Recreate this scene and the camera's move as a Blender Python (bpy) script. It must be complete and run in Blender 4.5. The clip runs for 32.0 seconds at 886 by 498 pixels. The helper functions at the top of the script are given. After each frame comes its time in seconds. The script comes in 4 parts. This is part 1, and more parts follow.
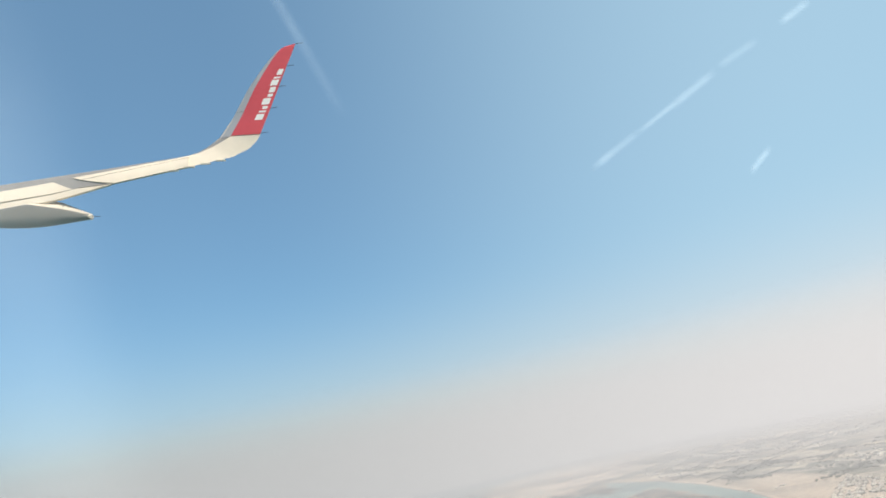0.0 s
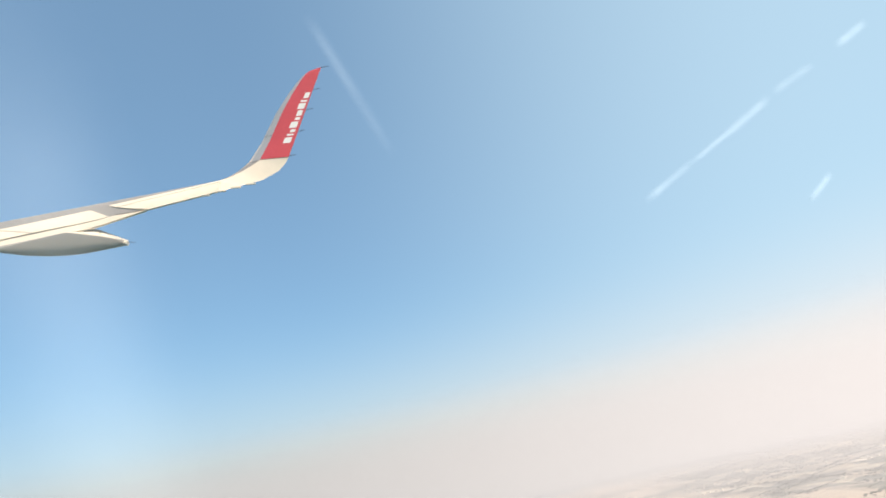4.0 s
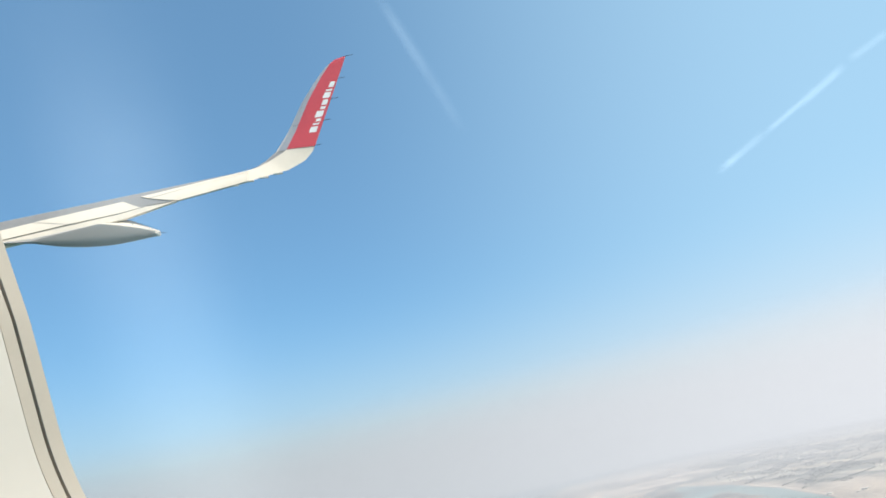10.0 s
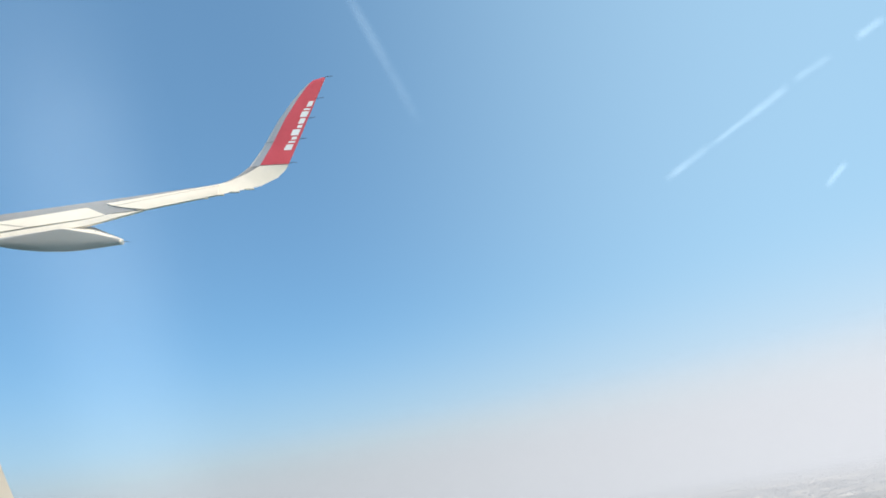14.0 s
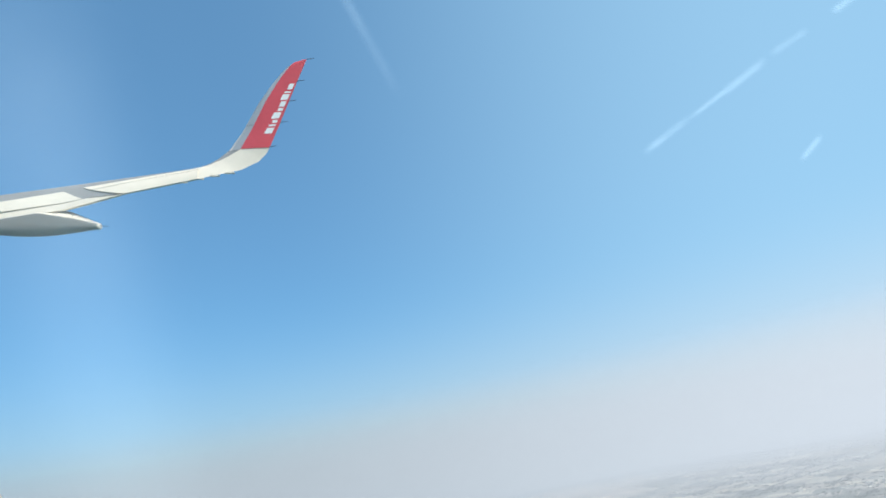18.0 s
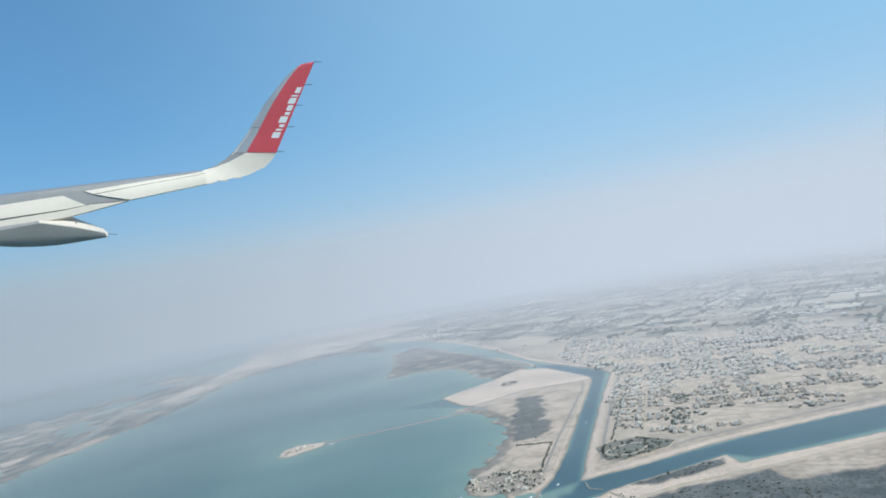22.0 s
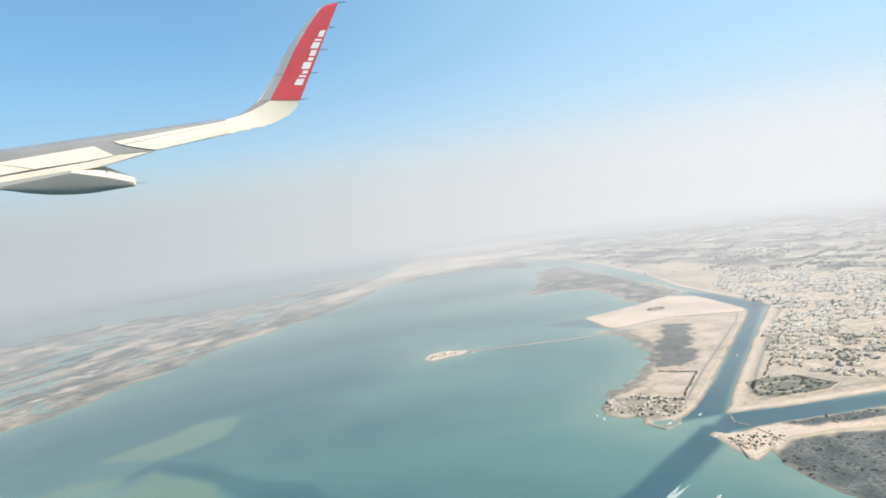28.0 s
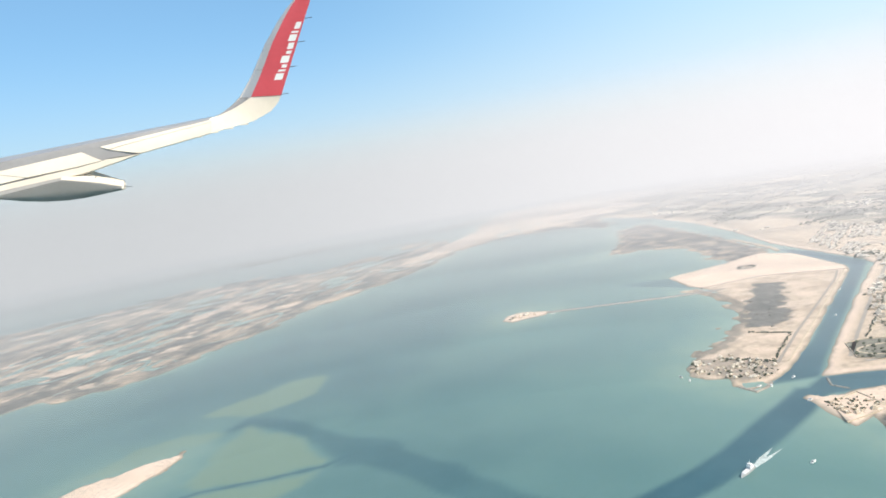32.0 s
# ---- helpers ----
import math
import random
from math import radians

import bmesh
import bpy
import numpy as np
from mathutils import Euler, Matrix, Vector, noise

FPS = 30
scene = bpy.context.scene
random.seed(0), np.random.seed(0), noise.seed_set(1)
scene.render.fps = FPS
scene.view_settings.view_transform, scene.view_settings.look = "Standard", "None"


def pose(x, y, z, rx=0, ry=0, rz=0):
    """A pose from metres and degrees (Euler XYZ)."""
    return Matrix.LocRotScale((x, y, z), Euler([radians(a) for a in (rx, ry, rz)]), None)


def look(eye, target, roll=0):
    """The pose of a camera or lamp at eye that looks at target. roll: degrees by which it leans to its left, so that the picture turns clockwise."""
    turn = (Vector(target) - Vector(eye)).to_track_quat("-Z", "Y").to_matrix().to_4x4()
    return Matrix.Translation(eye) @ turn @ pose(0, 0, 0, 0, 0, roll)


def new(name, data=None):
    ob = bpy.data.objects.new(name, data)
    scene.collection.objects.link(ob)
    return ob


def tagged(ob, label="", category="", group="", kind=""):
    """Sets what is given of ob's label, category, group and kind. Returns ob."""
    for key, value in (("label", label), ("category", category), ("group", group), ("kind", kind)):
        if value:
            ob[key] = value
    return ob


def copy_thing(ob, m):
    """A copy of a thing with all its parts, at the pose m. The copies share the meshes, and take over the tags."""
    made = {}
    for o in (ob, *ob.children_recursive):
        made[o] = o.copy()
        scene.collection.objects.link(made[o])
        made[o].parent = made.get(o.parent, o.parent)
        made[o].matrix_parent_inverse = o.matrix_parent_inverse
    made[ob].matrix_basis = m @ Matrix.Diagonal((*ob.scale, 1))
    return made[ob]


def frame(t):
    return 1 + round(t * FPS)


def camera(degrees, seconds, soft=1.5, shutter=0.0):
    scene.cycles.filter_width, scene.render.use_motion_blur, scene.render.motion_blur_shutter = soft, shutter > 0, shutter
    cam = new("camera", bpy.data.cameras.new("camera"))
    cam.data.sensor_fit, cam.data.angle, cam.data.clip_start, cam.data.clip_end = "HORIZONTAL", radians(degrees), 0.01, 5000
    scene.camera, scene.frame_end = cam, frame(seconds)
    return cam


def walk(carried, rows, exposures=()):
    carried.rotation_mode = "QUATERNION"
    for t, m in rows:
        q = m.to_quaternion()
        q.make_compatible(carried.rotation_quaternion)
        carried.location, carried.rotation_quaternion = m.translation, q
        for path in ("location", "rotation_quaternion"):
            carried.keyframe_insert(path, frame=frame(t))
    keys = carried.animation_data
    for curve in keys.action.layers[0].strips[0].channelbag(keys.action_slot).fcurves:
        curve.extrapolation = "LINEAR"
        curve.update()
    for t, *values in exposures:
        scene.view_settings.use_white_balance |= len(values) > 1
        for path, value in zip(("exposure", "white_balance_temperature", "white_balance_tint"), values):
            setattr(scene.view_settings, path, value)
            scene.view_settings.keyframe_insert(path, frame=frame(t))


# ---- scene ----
# The view from an airliner's cabin window: the wing with its upturned red tip, a hazy sky,
# and far below a bay with sand flats, a dredged canal and a coastal town.
HEIGHT = 320.0
cam = camera(69.0, 32.0, soft=1.7)


def heading(t, x, y, z, yaw, pitch, roll):
    a, b = radians(yaw), radians(pitch)
    eye = Vector((x, y, z))
    way = Vector((-math.sin(a) * math.cos(b), math.cos(a) * math.cos(b), math.sin(b)))
    return t, look(eye, eye + way * 10, roll)


PATH = [
    (0, 1.8298, 1.2958, 317.5823, -3.20, 16.36, -12.31),
    (0.5, 1.8298, 1.2958, 317.5823, -1.82, 16.76, -13.03),
    (1, 1.8278, 1.2953, 317.5836, -0.34, 16.52, -12.83),
    (1.5, 1.8294, 1.2953, 317.5835, -0.36, 16.71, -12.43),
    (2, 1.8268, 1.2970, 317.5853, 0.08, 19.43, -12.24),
    (2.5, 1.8256, 1.2970, 317.5851, -0.65, 19.86, -11.83),
    (3, 1.8263, 1.2961, 317.5878, -0.73, 19.06, -12.00),
    (3.5, 1.8265, 1.2958, 317.5888, -0.79, 18.62, -12.67),
    (5.5, 1.8220, 1.2949, 317.5844, -1.20, 17.68, -13.62),
    (6, 1.8224, 1.2948, 317.5848, -0.99, 17.62, -13.38),
    (6.5, 1.8222, 1.2948, 317.5847, -1.02, 17.39, -14.24),
    (7, 1.8216, 1.2947, 317.5853, -1.22, 17.15, -14.33),
    (7.5, 1.8213, 1.2947, 317.5851, -1.38, 17.27, -14.20),
    (8, 1.8213, 1.2947, 317.5852, -1.31, 17.13, -14.53),
    (8.5, 1.8208, 1.2948, 317.5850, -1.53, 17.31, -14.28),
    (9, 1.8213, 1.2948, 317.5848, -1.37, 17.59, -13.82),
    (9.5, 1.8202, 1.2953, 317.5833, -1.76, 17.58, -12.69),
    (10, 1.8157, 1.2941, 317.5871, 1.64, 17.77, -12.91),
    (10.5, 1.8146, 1.2948, 317.5850, 0.67, 18.70, -12.19),
    (11, 1.8119, 1.2952, 317.5838, 0.36, 18.47, -11.38),
    (11.5, 1.8188, 1.2956, 317.5825, -0.49, 16.94, -11.13),
    (12, 1.8020, 1.2990, 317.5726, -0.51, 18.49, -10.18),
    (12.5, 1.8077, 1.2984, 317.5742, -0.94, 19.72, -9.95),
    (13, 1.8142, 1.2972, 317.5777, -1.22, 19.77, -9.96),
    (13.5, 1.8170, 1.2966, 317.5796, -1.50, 19.40, -10.52),
    (14, 1.8185, 1.2967, 317.5792, -1.68, 19.55, -10.66),
    (14.5, 1.8178, 1.2967, 317.5792, -1.74, 19.10, -10.68),
    (16.5, 1.8176, 1.2964, 317.5800, -2.10, 18.24, -10.99),
    (17, 1.8174, 1.2974, 317.5770, -2.43, 18.20, -11.12),
    (17.5, 1.8177, 1.2976, 317.5765, -2.77, 18.08, -10.83),
    (18, 1.8186, 1.2975, 317.5767, -3.00, 17.90, -11.18),
    (18.15, 1.8286, 1.2375, 317.7067, -3.40, 17.40, -11.18),
    (18.5, 0.542, 1.055, 317.752, -8.85, 17.09, -12.21),
    (19, -0.912, 0.920, 318.131, -15.36, 14.71, -13.68),
    (19.5, -1.895, 0.808, 318.603, -19.88, 12.55, -14.06),
    (20, -2.524, 0.844, 319.219, -22.71, 9.52, -13.88),
    (20.5, -2.720, 0.476, 319.872, -23.53, 6.70, -12.17),
    (21, -2.573, 0.025, 320.695, -22.68, 3.17, -9.99),
    (21.5, -2.193, -0.120, 321.017, -20.82, 2.01, -9.95),
    (22, -1.951, -0.225, 321.217, -19.45, 1.23, -9.56),
    (22.5, -1.701, -0.345, 321.356, -16.82, 0.99, -9.07),
    (23, -1.514, -0.378, 321.370, -15.31, 0.53, -8.52),
    (23.5, -1.339, -0.406, 321.339, -15.39, -2.25, -7.89),
    (24, -1.093, -0.461, 321.454, -13.89, -2.74, -7.40),
    (24.5, -0.903, -0.465, 321.503, -11.92, -1.98, -7.29),
    (25, -0.679, -0.461, 321.526, -11.41, -2.30, -7.13),
    (25.5, -0.400, -0.520, 321.544, -10.21, -2.54, -7.02),
    (26, -0.136, -0.515, 321.601, -8.81, -2.70, -6.97),
    (26.5, 0.109, -0.419, 321.622, -7.76, -2.69, -7.22),
    (28.5, 0.886, -0.092, 321.613, -4.95, -4.65, -7.80),
    (29, 1.254, -0.154, 321.777, -4.83, -5.03, -8.69),
    (29.5, 1.558, -0.162, 321.918, -3.76, -5.61, -9.04),
    (30, 1.731, -0.045, 321.965, -2.53, -5.56, -9.27),
    (30.5, 1.856, -0.001, 321.921, -1.84, -5.60, -9.49),
    (31, 2.015, 0.117, 321.887, -1.29, -5.50, -9.42),
    (31.5, 2.208, 0.117, 321.846, -0.18, -5.98, -9.39),
    (32, 2.421, 0.293, 321.943, 1.96, -6.53, -9.40),
]
EXPOSURES = [(0, 0.18, 7000, 10), (1.2, 0.22, 7000, 10), (2, 0.42, 7450, 15), (3.5, 0.42, 7450, 15), (6, 0.38, 6750, 9), (9, 0.32, 6450, 8), (14, 0.25, 6400, 9), (17.5, 0.18, 6050, 6),
             (19, 0.06, 5750, 2), (20, -0.08, 5600, 2), (21, -0.10, 5650, 3), (22.3, -0.04, 5800, 5), (24, 0.22, 6300, 11), (26, 0.28, 6250, 7), (29, 0.45, 6750, 9), (32, 0.54, 6800, 11)]
walk(cam, [heading(*row) for row in PATH], EXPOSURES)

# ---- sky, sun ----
SUN_AZIMUTH, SUN_HEIGHT = 138.0, 46.0      # degrees clockwise from +y, and above the horizon
world = bpy.data.worlds.new("sky")
scene.world = world
world.use_nodes = True
wn, wl = world.node_tree.nodes, world.node_tree.links
wn.clear()
w_out = wn.new("ShaderNodeOutputWorld")
w_back = wn.new("ShaderNodeBackground")
w_sky = wn.new("ShaderNodeTexSky")
w_sky.sky_type = "NISHITA"
w_sky.sun_disc = False
w_sky.sun_elevation = radians(SUN_HEIGHT)
w_sky.sun_rotation = radians(SUN_AZIMUTH)
w_sky.altitude = 300
w_sky.air_density, w_sky.dust_density, w_sky.ozone_density = 1.0, 0.9, 2.5
w_tint = wn.new("ShaderNodeMix")
w_tint.data_type, w_tint.blend_type = "RGBA", "MULTIPLY"
w_tint.inputs["Factor"].default_value = 1.0
w_tint.inputs["B"].default_value = (0.096, 0.134, 0.136, 1)
wl.new(w_sky.outputs["Color"], w_tint.inputs["A"])
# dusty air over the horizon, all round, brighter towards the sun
# both tones also colour the glowing haze rings
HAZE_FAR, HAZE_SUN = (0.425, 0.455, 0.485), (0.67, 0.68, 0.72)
w_co, w_sep = wn.new("ShaderNodeTexCoord"), wn.new("ShaderNodeSeparateXYZ")
wl.new(w_co.outputs["Generated"], w_sep.inputs["Vector"])
w_side, w_low = wn.new("ShaderNodeMapRange"), wn.new("ShaderNodeMapRange")
for node, key, lo, hi, to0, to1 in ((w_side, "X", -0.6, 0.75, 0.0, 1.0), (w_low, "Z", -0.05, 0.32, 1.0, 0.0)):
    node.interpolation_type = "SMOOTHSTEP"
    for name, v in (("From Min", lo), ("From Max", hi), ("To Min", to0), ("To Max", to1)):
        node.inputs[name].default_value = v
    wl.new(w_sep.outputs[key], node.inputs["Value"])
w_haze, w_mix = wn.new("ShaderNodeMix"), wn.new("ShaderNodeMix")
w_haze.data_type = w_mix.data_type = "RGBA"
w_haze.inputs["A"].default_value, w_haze.inputs["B"].default_value = (*HAZE_FAR, 1), (*HAZE_SUN, 1)
wl.new(w_side.outputs["Result"], w_haze.inputs["Factor"])
w_thin = wn.new("ShaderNodeMath")
w_thin.operation = "POWER"
w_thin.inputs[1].default_value = 1.8
wl.new(w_low.outputs["Result"], w_thin.inputs[0])
wl.new(w_thin.outputs[0], w_mix.inputs["Factor"])
# glare of the dusty air towards the sun's side
w_glow, w_glare = wn.new("ShaderNodeMapRange"), wn.new("ShaderNodeMix")
w_glow.interpolation_type = "SMOOTHSTEP"
for name, v in (("From Min", -0.25), ("From Max", 0.60), ("To Min", 0.0), ("To Max", 0.60)):
    w_glow.inputs[name].default_value = v
w_glare.data_type = "RGBA"
w_glare.inputs["B"].default_value = (0.46, 0.70, 0.88, 1)
wl.new(w_sep.outputs["X"], w_glow.inputs["Value"])
wl.new(w_glow.outputs["Result"], w_glare.inputs["Factor"])
w_even = wn.new("ShaderNodeMix")
w_even.data_type = "RGBA"
w_even.inputs["Factor"].default_value = 0.5
w_even.inputs["B"].default_value = (0.175, 0.345, 0.57, 1)
wl.new(w_tint.outputs["Result"], w_even.inputs["A"])
wl.new(w_even.outputs["Result"], w_glare.inputs["A"])
wl.new(w_glare.outputs["Result"], w_mix.inputs["A"])
wl.new(w_haze.outputs["Result"], w_mix.inputs["B"])
w_back.inputs["Strength"].default_value = 1.0
wl.new(w_mix.outputs["Result"], w_back.inputs["Color"])
wl.new(w_back.outputs["Background"], w_out.inputs["Surface"])

sun = new("sun", bpy.data.lights.new("sun", "SUN"))
sun.data.energy, sun.data.angle, sun.data.color = 4.1, radians(0.6), (1.0, 0.90, 0.76)
sa, sh = radians(SUN_AZIMUTH), radians(SUN_HEIGHT)
sun_from = Vector((math.sin(sa) * math.cos(sh), math.cos(sa) * math.cos(sh), math.sin(sh)))
sun.matrix_world = look(sun_from * 900, (0, 0, 0))


# ---- materials ----
def material(name, colour, rough=0.6, metal=0.0, noise_scale=3.0, vary=0.12, bump=0.0, second=None, grain=None):
    """A surface with variation at two scales and a fine relief."""
    m = bpy.data.materials.new(name)
    m.use_nodes = True
    n, l = m.node_tree.nodes, m.node_tree.links
    b = n["Principled BSDF"]
    b.inputs["Roughness"].default_value, b.inputs["Metallic"].default_value = rough, metal
    co = n.new("ShaderNodeTexCoord")
    big = n.new("ShaderNodeTexNoise")
    big.inputs["Scale"].default_value, big.inputs["Detail"].default_value = noise_scale, 6
    fine = n.new("ShaderNodeTexNoise")
    fine.inputs["Scale"].default_value, fine.inputs["Detail"].default_value = grain or noise_scale * 9, 4
    l.new(co.outputs["Object"], big.inputs["Vector"])
    l.new(co.outputs["Object"], fine.inputs["Vector"])
    add = n.new("ShaderNodeMath")
    add.operation = "MULTIPLY_ADD"
    add.inputs[1].default_value = 0.45
    l.new(fine.outputs["Fac"], add.inputs[0])
    l.new(big.outputs["Fac"], add.inputs[2])
    ramp = n.new("ShaderNodeMapRange")
    ramp.inputs["From Min"].default_value, ramp.inputs["From Max"].default_value = 0.4, 1.05
    l.new(add.outputs[0], ramp.inputs["Value"])
    mix = n.new("ShaderNodeMix")
    mix.data_type = "RGBA"
    dark = second or tuple(c * (1 - 2 * vary) for c in colour)
    mix.inputs["A"].default_value = (*dark, 1)
    mix.inputs["B"].default_value = (*[min(1, c * (1 + vary * 0.5)) for c in colour], 1)
    l.new(ramp.outputs["Result"], mix.inputs["Factor"])
    l.new(mix.outputs["Result"], b.inputs["Base Color"])
    if bump:
        bp = n.new("ShaderNodeBump")
        bp.inputs["Strength"].default_value, bp.inputs["Distance"].default_value = 0.6, bump
        l.new(add.outputs[0], bp.inputs["Height"])
        l.new(bp.outputs["Normal"], b.inputs["Normal"])
    return m


GREY_PAINT = material("wing_grey_paint", (0.30, 0.295, 0.295), 0.42, 0.0, 1.4, 0.10)
CREAM_PAINT = material("wing_white_paint", (0.74, 0.665, 0.565), 0.42, 0.0, 1.1, 0.06)
RED_PAINT = material("red_paint", (0.63, 0.085, 0.105), 0.36, 0.0, 1.5, 0.08)
# grey darkened to stand for shade on the fairing's side
FAIRING_SHADE_GREY = material("fairing_grey_with_side_shade", (0.28, 0.275, 0.265), 0.5, 0.0, 1.6, 0.06)
SILVER = material("bare_metal_edge", (0.46, 0.465, 0.475), 0.42, 0.3, 2.0, 0.08)
GAP_GREY = material("panel_gap_shade", (0.20, 0.18, 0.16), 0.8, 0.0, 3.0, 0.1)
DARK_SEAL = material("dark_rubber_seal", (0.06, 0.06, 0.065), 0.7, 0.0, 4.0, 0.2)
LETTER_WHITE = material("white_decal", (0.82, 0.82, 0.82), 0.4, 0.0, 3.0, 0.04)


# ---- mesh helpers ----
def part(name, bm, mat, parent=None, label="", smooth=True):
    me = bpy.data.meshes.new(name)
    bmesh.ops.recalc_face_normals(bm, faces=bm.faces)
    bm.to_mesh(me)
    bm.free()
    if smooth:
        me.shade_smooth()
        me.set_sharp_from_angle(angle=radians(38))
    me.materials.append(mat)
    ob = new(name, me)
    ob.parent = parent
    if label:
        ob["label"] = label
    return ob


def empty(name, m=None):
    ob = new(name)
    if m is not None:
        ob.matrix_world = m
    return ob


def loft(rings, closed=True, caps=True):
    """Skin a row of equal rings of points."""
    bm = bmesh.new()
    vs = [[bm.verts.new(p) for p in ring] for ring in rings]
    n = len(rings[0])
    for a, b in zip(vs, vs[1:]):
        for i in range(n if closed else n - 1):
            j = (i + 1) % n
            bm.faces.new((a[i], a[j], b[j], b[i]))
    if caps and closed:
        bm.faces.new(vs[0][::-1])
        bm.faces.new(vs[-1])
    return bm


def box(bm, x0, y0, z0, x1, y1, z1, m=None):
    vs = [bm.verts.new((x, y, z)) for z in (z0, z1) for y in (y0, y1) for x in (x0, x1)]
    if m is not None:
        for v in vs:
            v.co = m @ v.co
    for f in ((0, 2, 3, 1), (4, 5, 7, 6), (0, 1, 5, 4), (2, 6, 7, 3), (0, 4, 6, 2), (1, 3, 7, 5)):
        bm.faces.new([vs[i] for i in f])
    return bm


def rod(bm, a, b, r0, r1=None, n=6):
    a, b = Vector(a), Vector(b)
    q = (b - a).to_track_quat("Z", "Y").to_matrix()
    r1 = r0 if r1 is None else r1
    rings = []
    for c, r in ((a, r0), (b, r1)):
        rings.append([bm.verts.new(c + q @ Vector((r * math.cos(6.2832 * i / n), r * math.sin(6.2832 * i / n), 0))) for i in range(n)])
    for i in range(n):
        j = (i + 1) % n
        bm.faces.new((rings[0][i], rings[0][j], rings[1][j], rings[1][i]))
    bm.faces.new(rings[0][::-1])
    bm.faces.new(rings[1])
    return bm


# ---- plan of the land, metres; the water level is z = 0 ----
PENINSULA = [(456, 1487), (529, 1522), (616, 1550), (725, 1604), (777, 1548), (780, 1415), (780, 1343), (764, 1303), (714, 1236),
             (591, 1074), (526, 988), (471, 915), (414, 843), (381, 810), (356, 788), (323, 772), (308, 793), (314, 820), (289, 825),
             (274, 849), (280, 878), (300, 909), (317, 921), (352, 939), (393, 981), (423, 1018), (454, 1080), (483, 1155), (491, 1214),
             (486, 1302), (461, 1370)]
SAND_PLOT = [(456, 1487), (725, 1604), (777, 1548), (780, 1415), (780, 1343), (762, 1305), (617, 1359), (474, 1338)]
DARK_PATCH = [(574, 1311), (616, 1276), (557, 1154), (505, 1037), (465, 999), (428, 1023), (464, 1121), (510, 1190)]
ISLAND = [(55, 1321), (68, 1359), (103, 1378), (159, 1349), (147, 1318), (108, 1311), (73, 1299)]
JETTY = [(153, 1336), (255, 1324), (386, 1305), (509, 1296)]
NORTH_MARSH = [(581, 2460), (728, 2563), (755, 2194), (772, 1884), (771, 1616), (736, 1585), (682, 1546), (632, 1537), (605, 1603), (619, 1745),
               (615, 1854), (546, 1918), (456, 1922), (399, 1907), (475, 2072), (529, 2224)]
MAIN_BANK = [(227, 3186), (470, 3093), (659, 3047), (787, 2719), (837, 2357), (833, 2002), (806, 1722), (820, 1525), (837, 1376),
             (826, 1325), (789, 1279), (666, 1122), (572, 998), (515, 922), (459, 845), (413, 783), (483, 774), (564, 771), (623, 769),
             (697, 757), (802, 737), (1418, 610)]
MAINLAND = MAIN_BANK + [(3000, 100), (6000, -300), (6000, 6000), (980, 6000), (581, 4471), (327, 4400), (70, 3562)]
SOUTH_BANK = [(360, 729), (374, 737), (404, 723), (426, 732), (477, 728), (530, 726), (606, 723), (600, 687), (625, 682), (804, 641),
              (1420, 513), (3000, -40), (3000, -900), (1200, -300), (674, 291), (417, 507), (400, 548), (392, 601), (390, 626),
              (401, 664), (383, 648), (367, 638), (365, 695)]
SOUTH_SAND = [(360, 729), (404, 723), (477, 725), (606, 722), (597, 686), (804, 641), (1420, 513), (1422, 480), (734, 623), (491, 674), (438, 685), (434, 666), (367, 638), (365, 695)]
MANGROVE = [(372, 632), (415, 655), (432, 672), (497, 667), (537, 657), (600, 645), (592, 602), (700, 565), (957, 507), (1190, 324), (674, 291), (417, 507), (400, 548), (392, 601), (390, 626)]
SOUTH_MARSH = [(454, 724), (530, 721), (592, 712), (582, 694), (518, 696), (470, 703)]
WEST_MARSH = [(-1000, 1225), (-780, 1262), (-661, 1383), (-642, 1490), (-569, 1588), (-537, 1647), (-489, 1768), (-440, 1875), (-376, 1947), (-280, 2106),
              (-147, 2304), (-3, 2684), (146, 2816), (301, 2850), (430, 2850), (523, 2793), (599, 2573), (654, 3020), (424, 3383),
              (53, 3014), (-159, 3092), (-344, 2861), (-517, 2763), (-722, 2689), (-1063, 2749), (-1283, 2559), (-1840, 2086)]
SPIT = [(-287, 2433), (-154, 2770), (56, 3304), (314, 4248), (581, 4471), (1199, 4355), (900, 3365), (591, 3101), (291, 2920), (54, 2792), (-122, 2533)]
SANDBAR = [(-568, 736), (-535, 790), (-489, 819), (-435, 853), (-423, 840), (-434, 801), (-452, 753), (-471, 728), (-511, 713)]
SHOALS = [[(-459, 998), (-412, 1056), (-340, 1121), (-288, 1131), (-272, 1092), (-280, 1034), (-318, 995), (-374, 966)],
          [(-383, 751), (-376, 837), (-357, 915), (-304, 878), (-256, 832), (-205, 759), (-208, 746), (-271, 735), (-356, 724)],
          [(-556, 812), (-511, 894), (-454, 920), (-405, 922), (-393, 901), (-425, 860), (-424, 849), (-497, 818)],
          [(-400, 690), (-356, 711), (-269, 721), (-207, 733), (-230, 690), (-300, 640)]]
BROAD_DEEP = [(-712, 1067), (-644, 1250), (-525, 1420), (-341, 1620), (-83, 1780), (20, 1600), (-30, 1129), (-98, 959), (-148, 847), (-304, 918), (-441, 964), (-533, 924)]
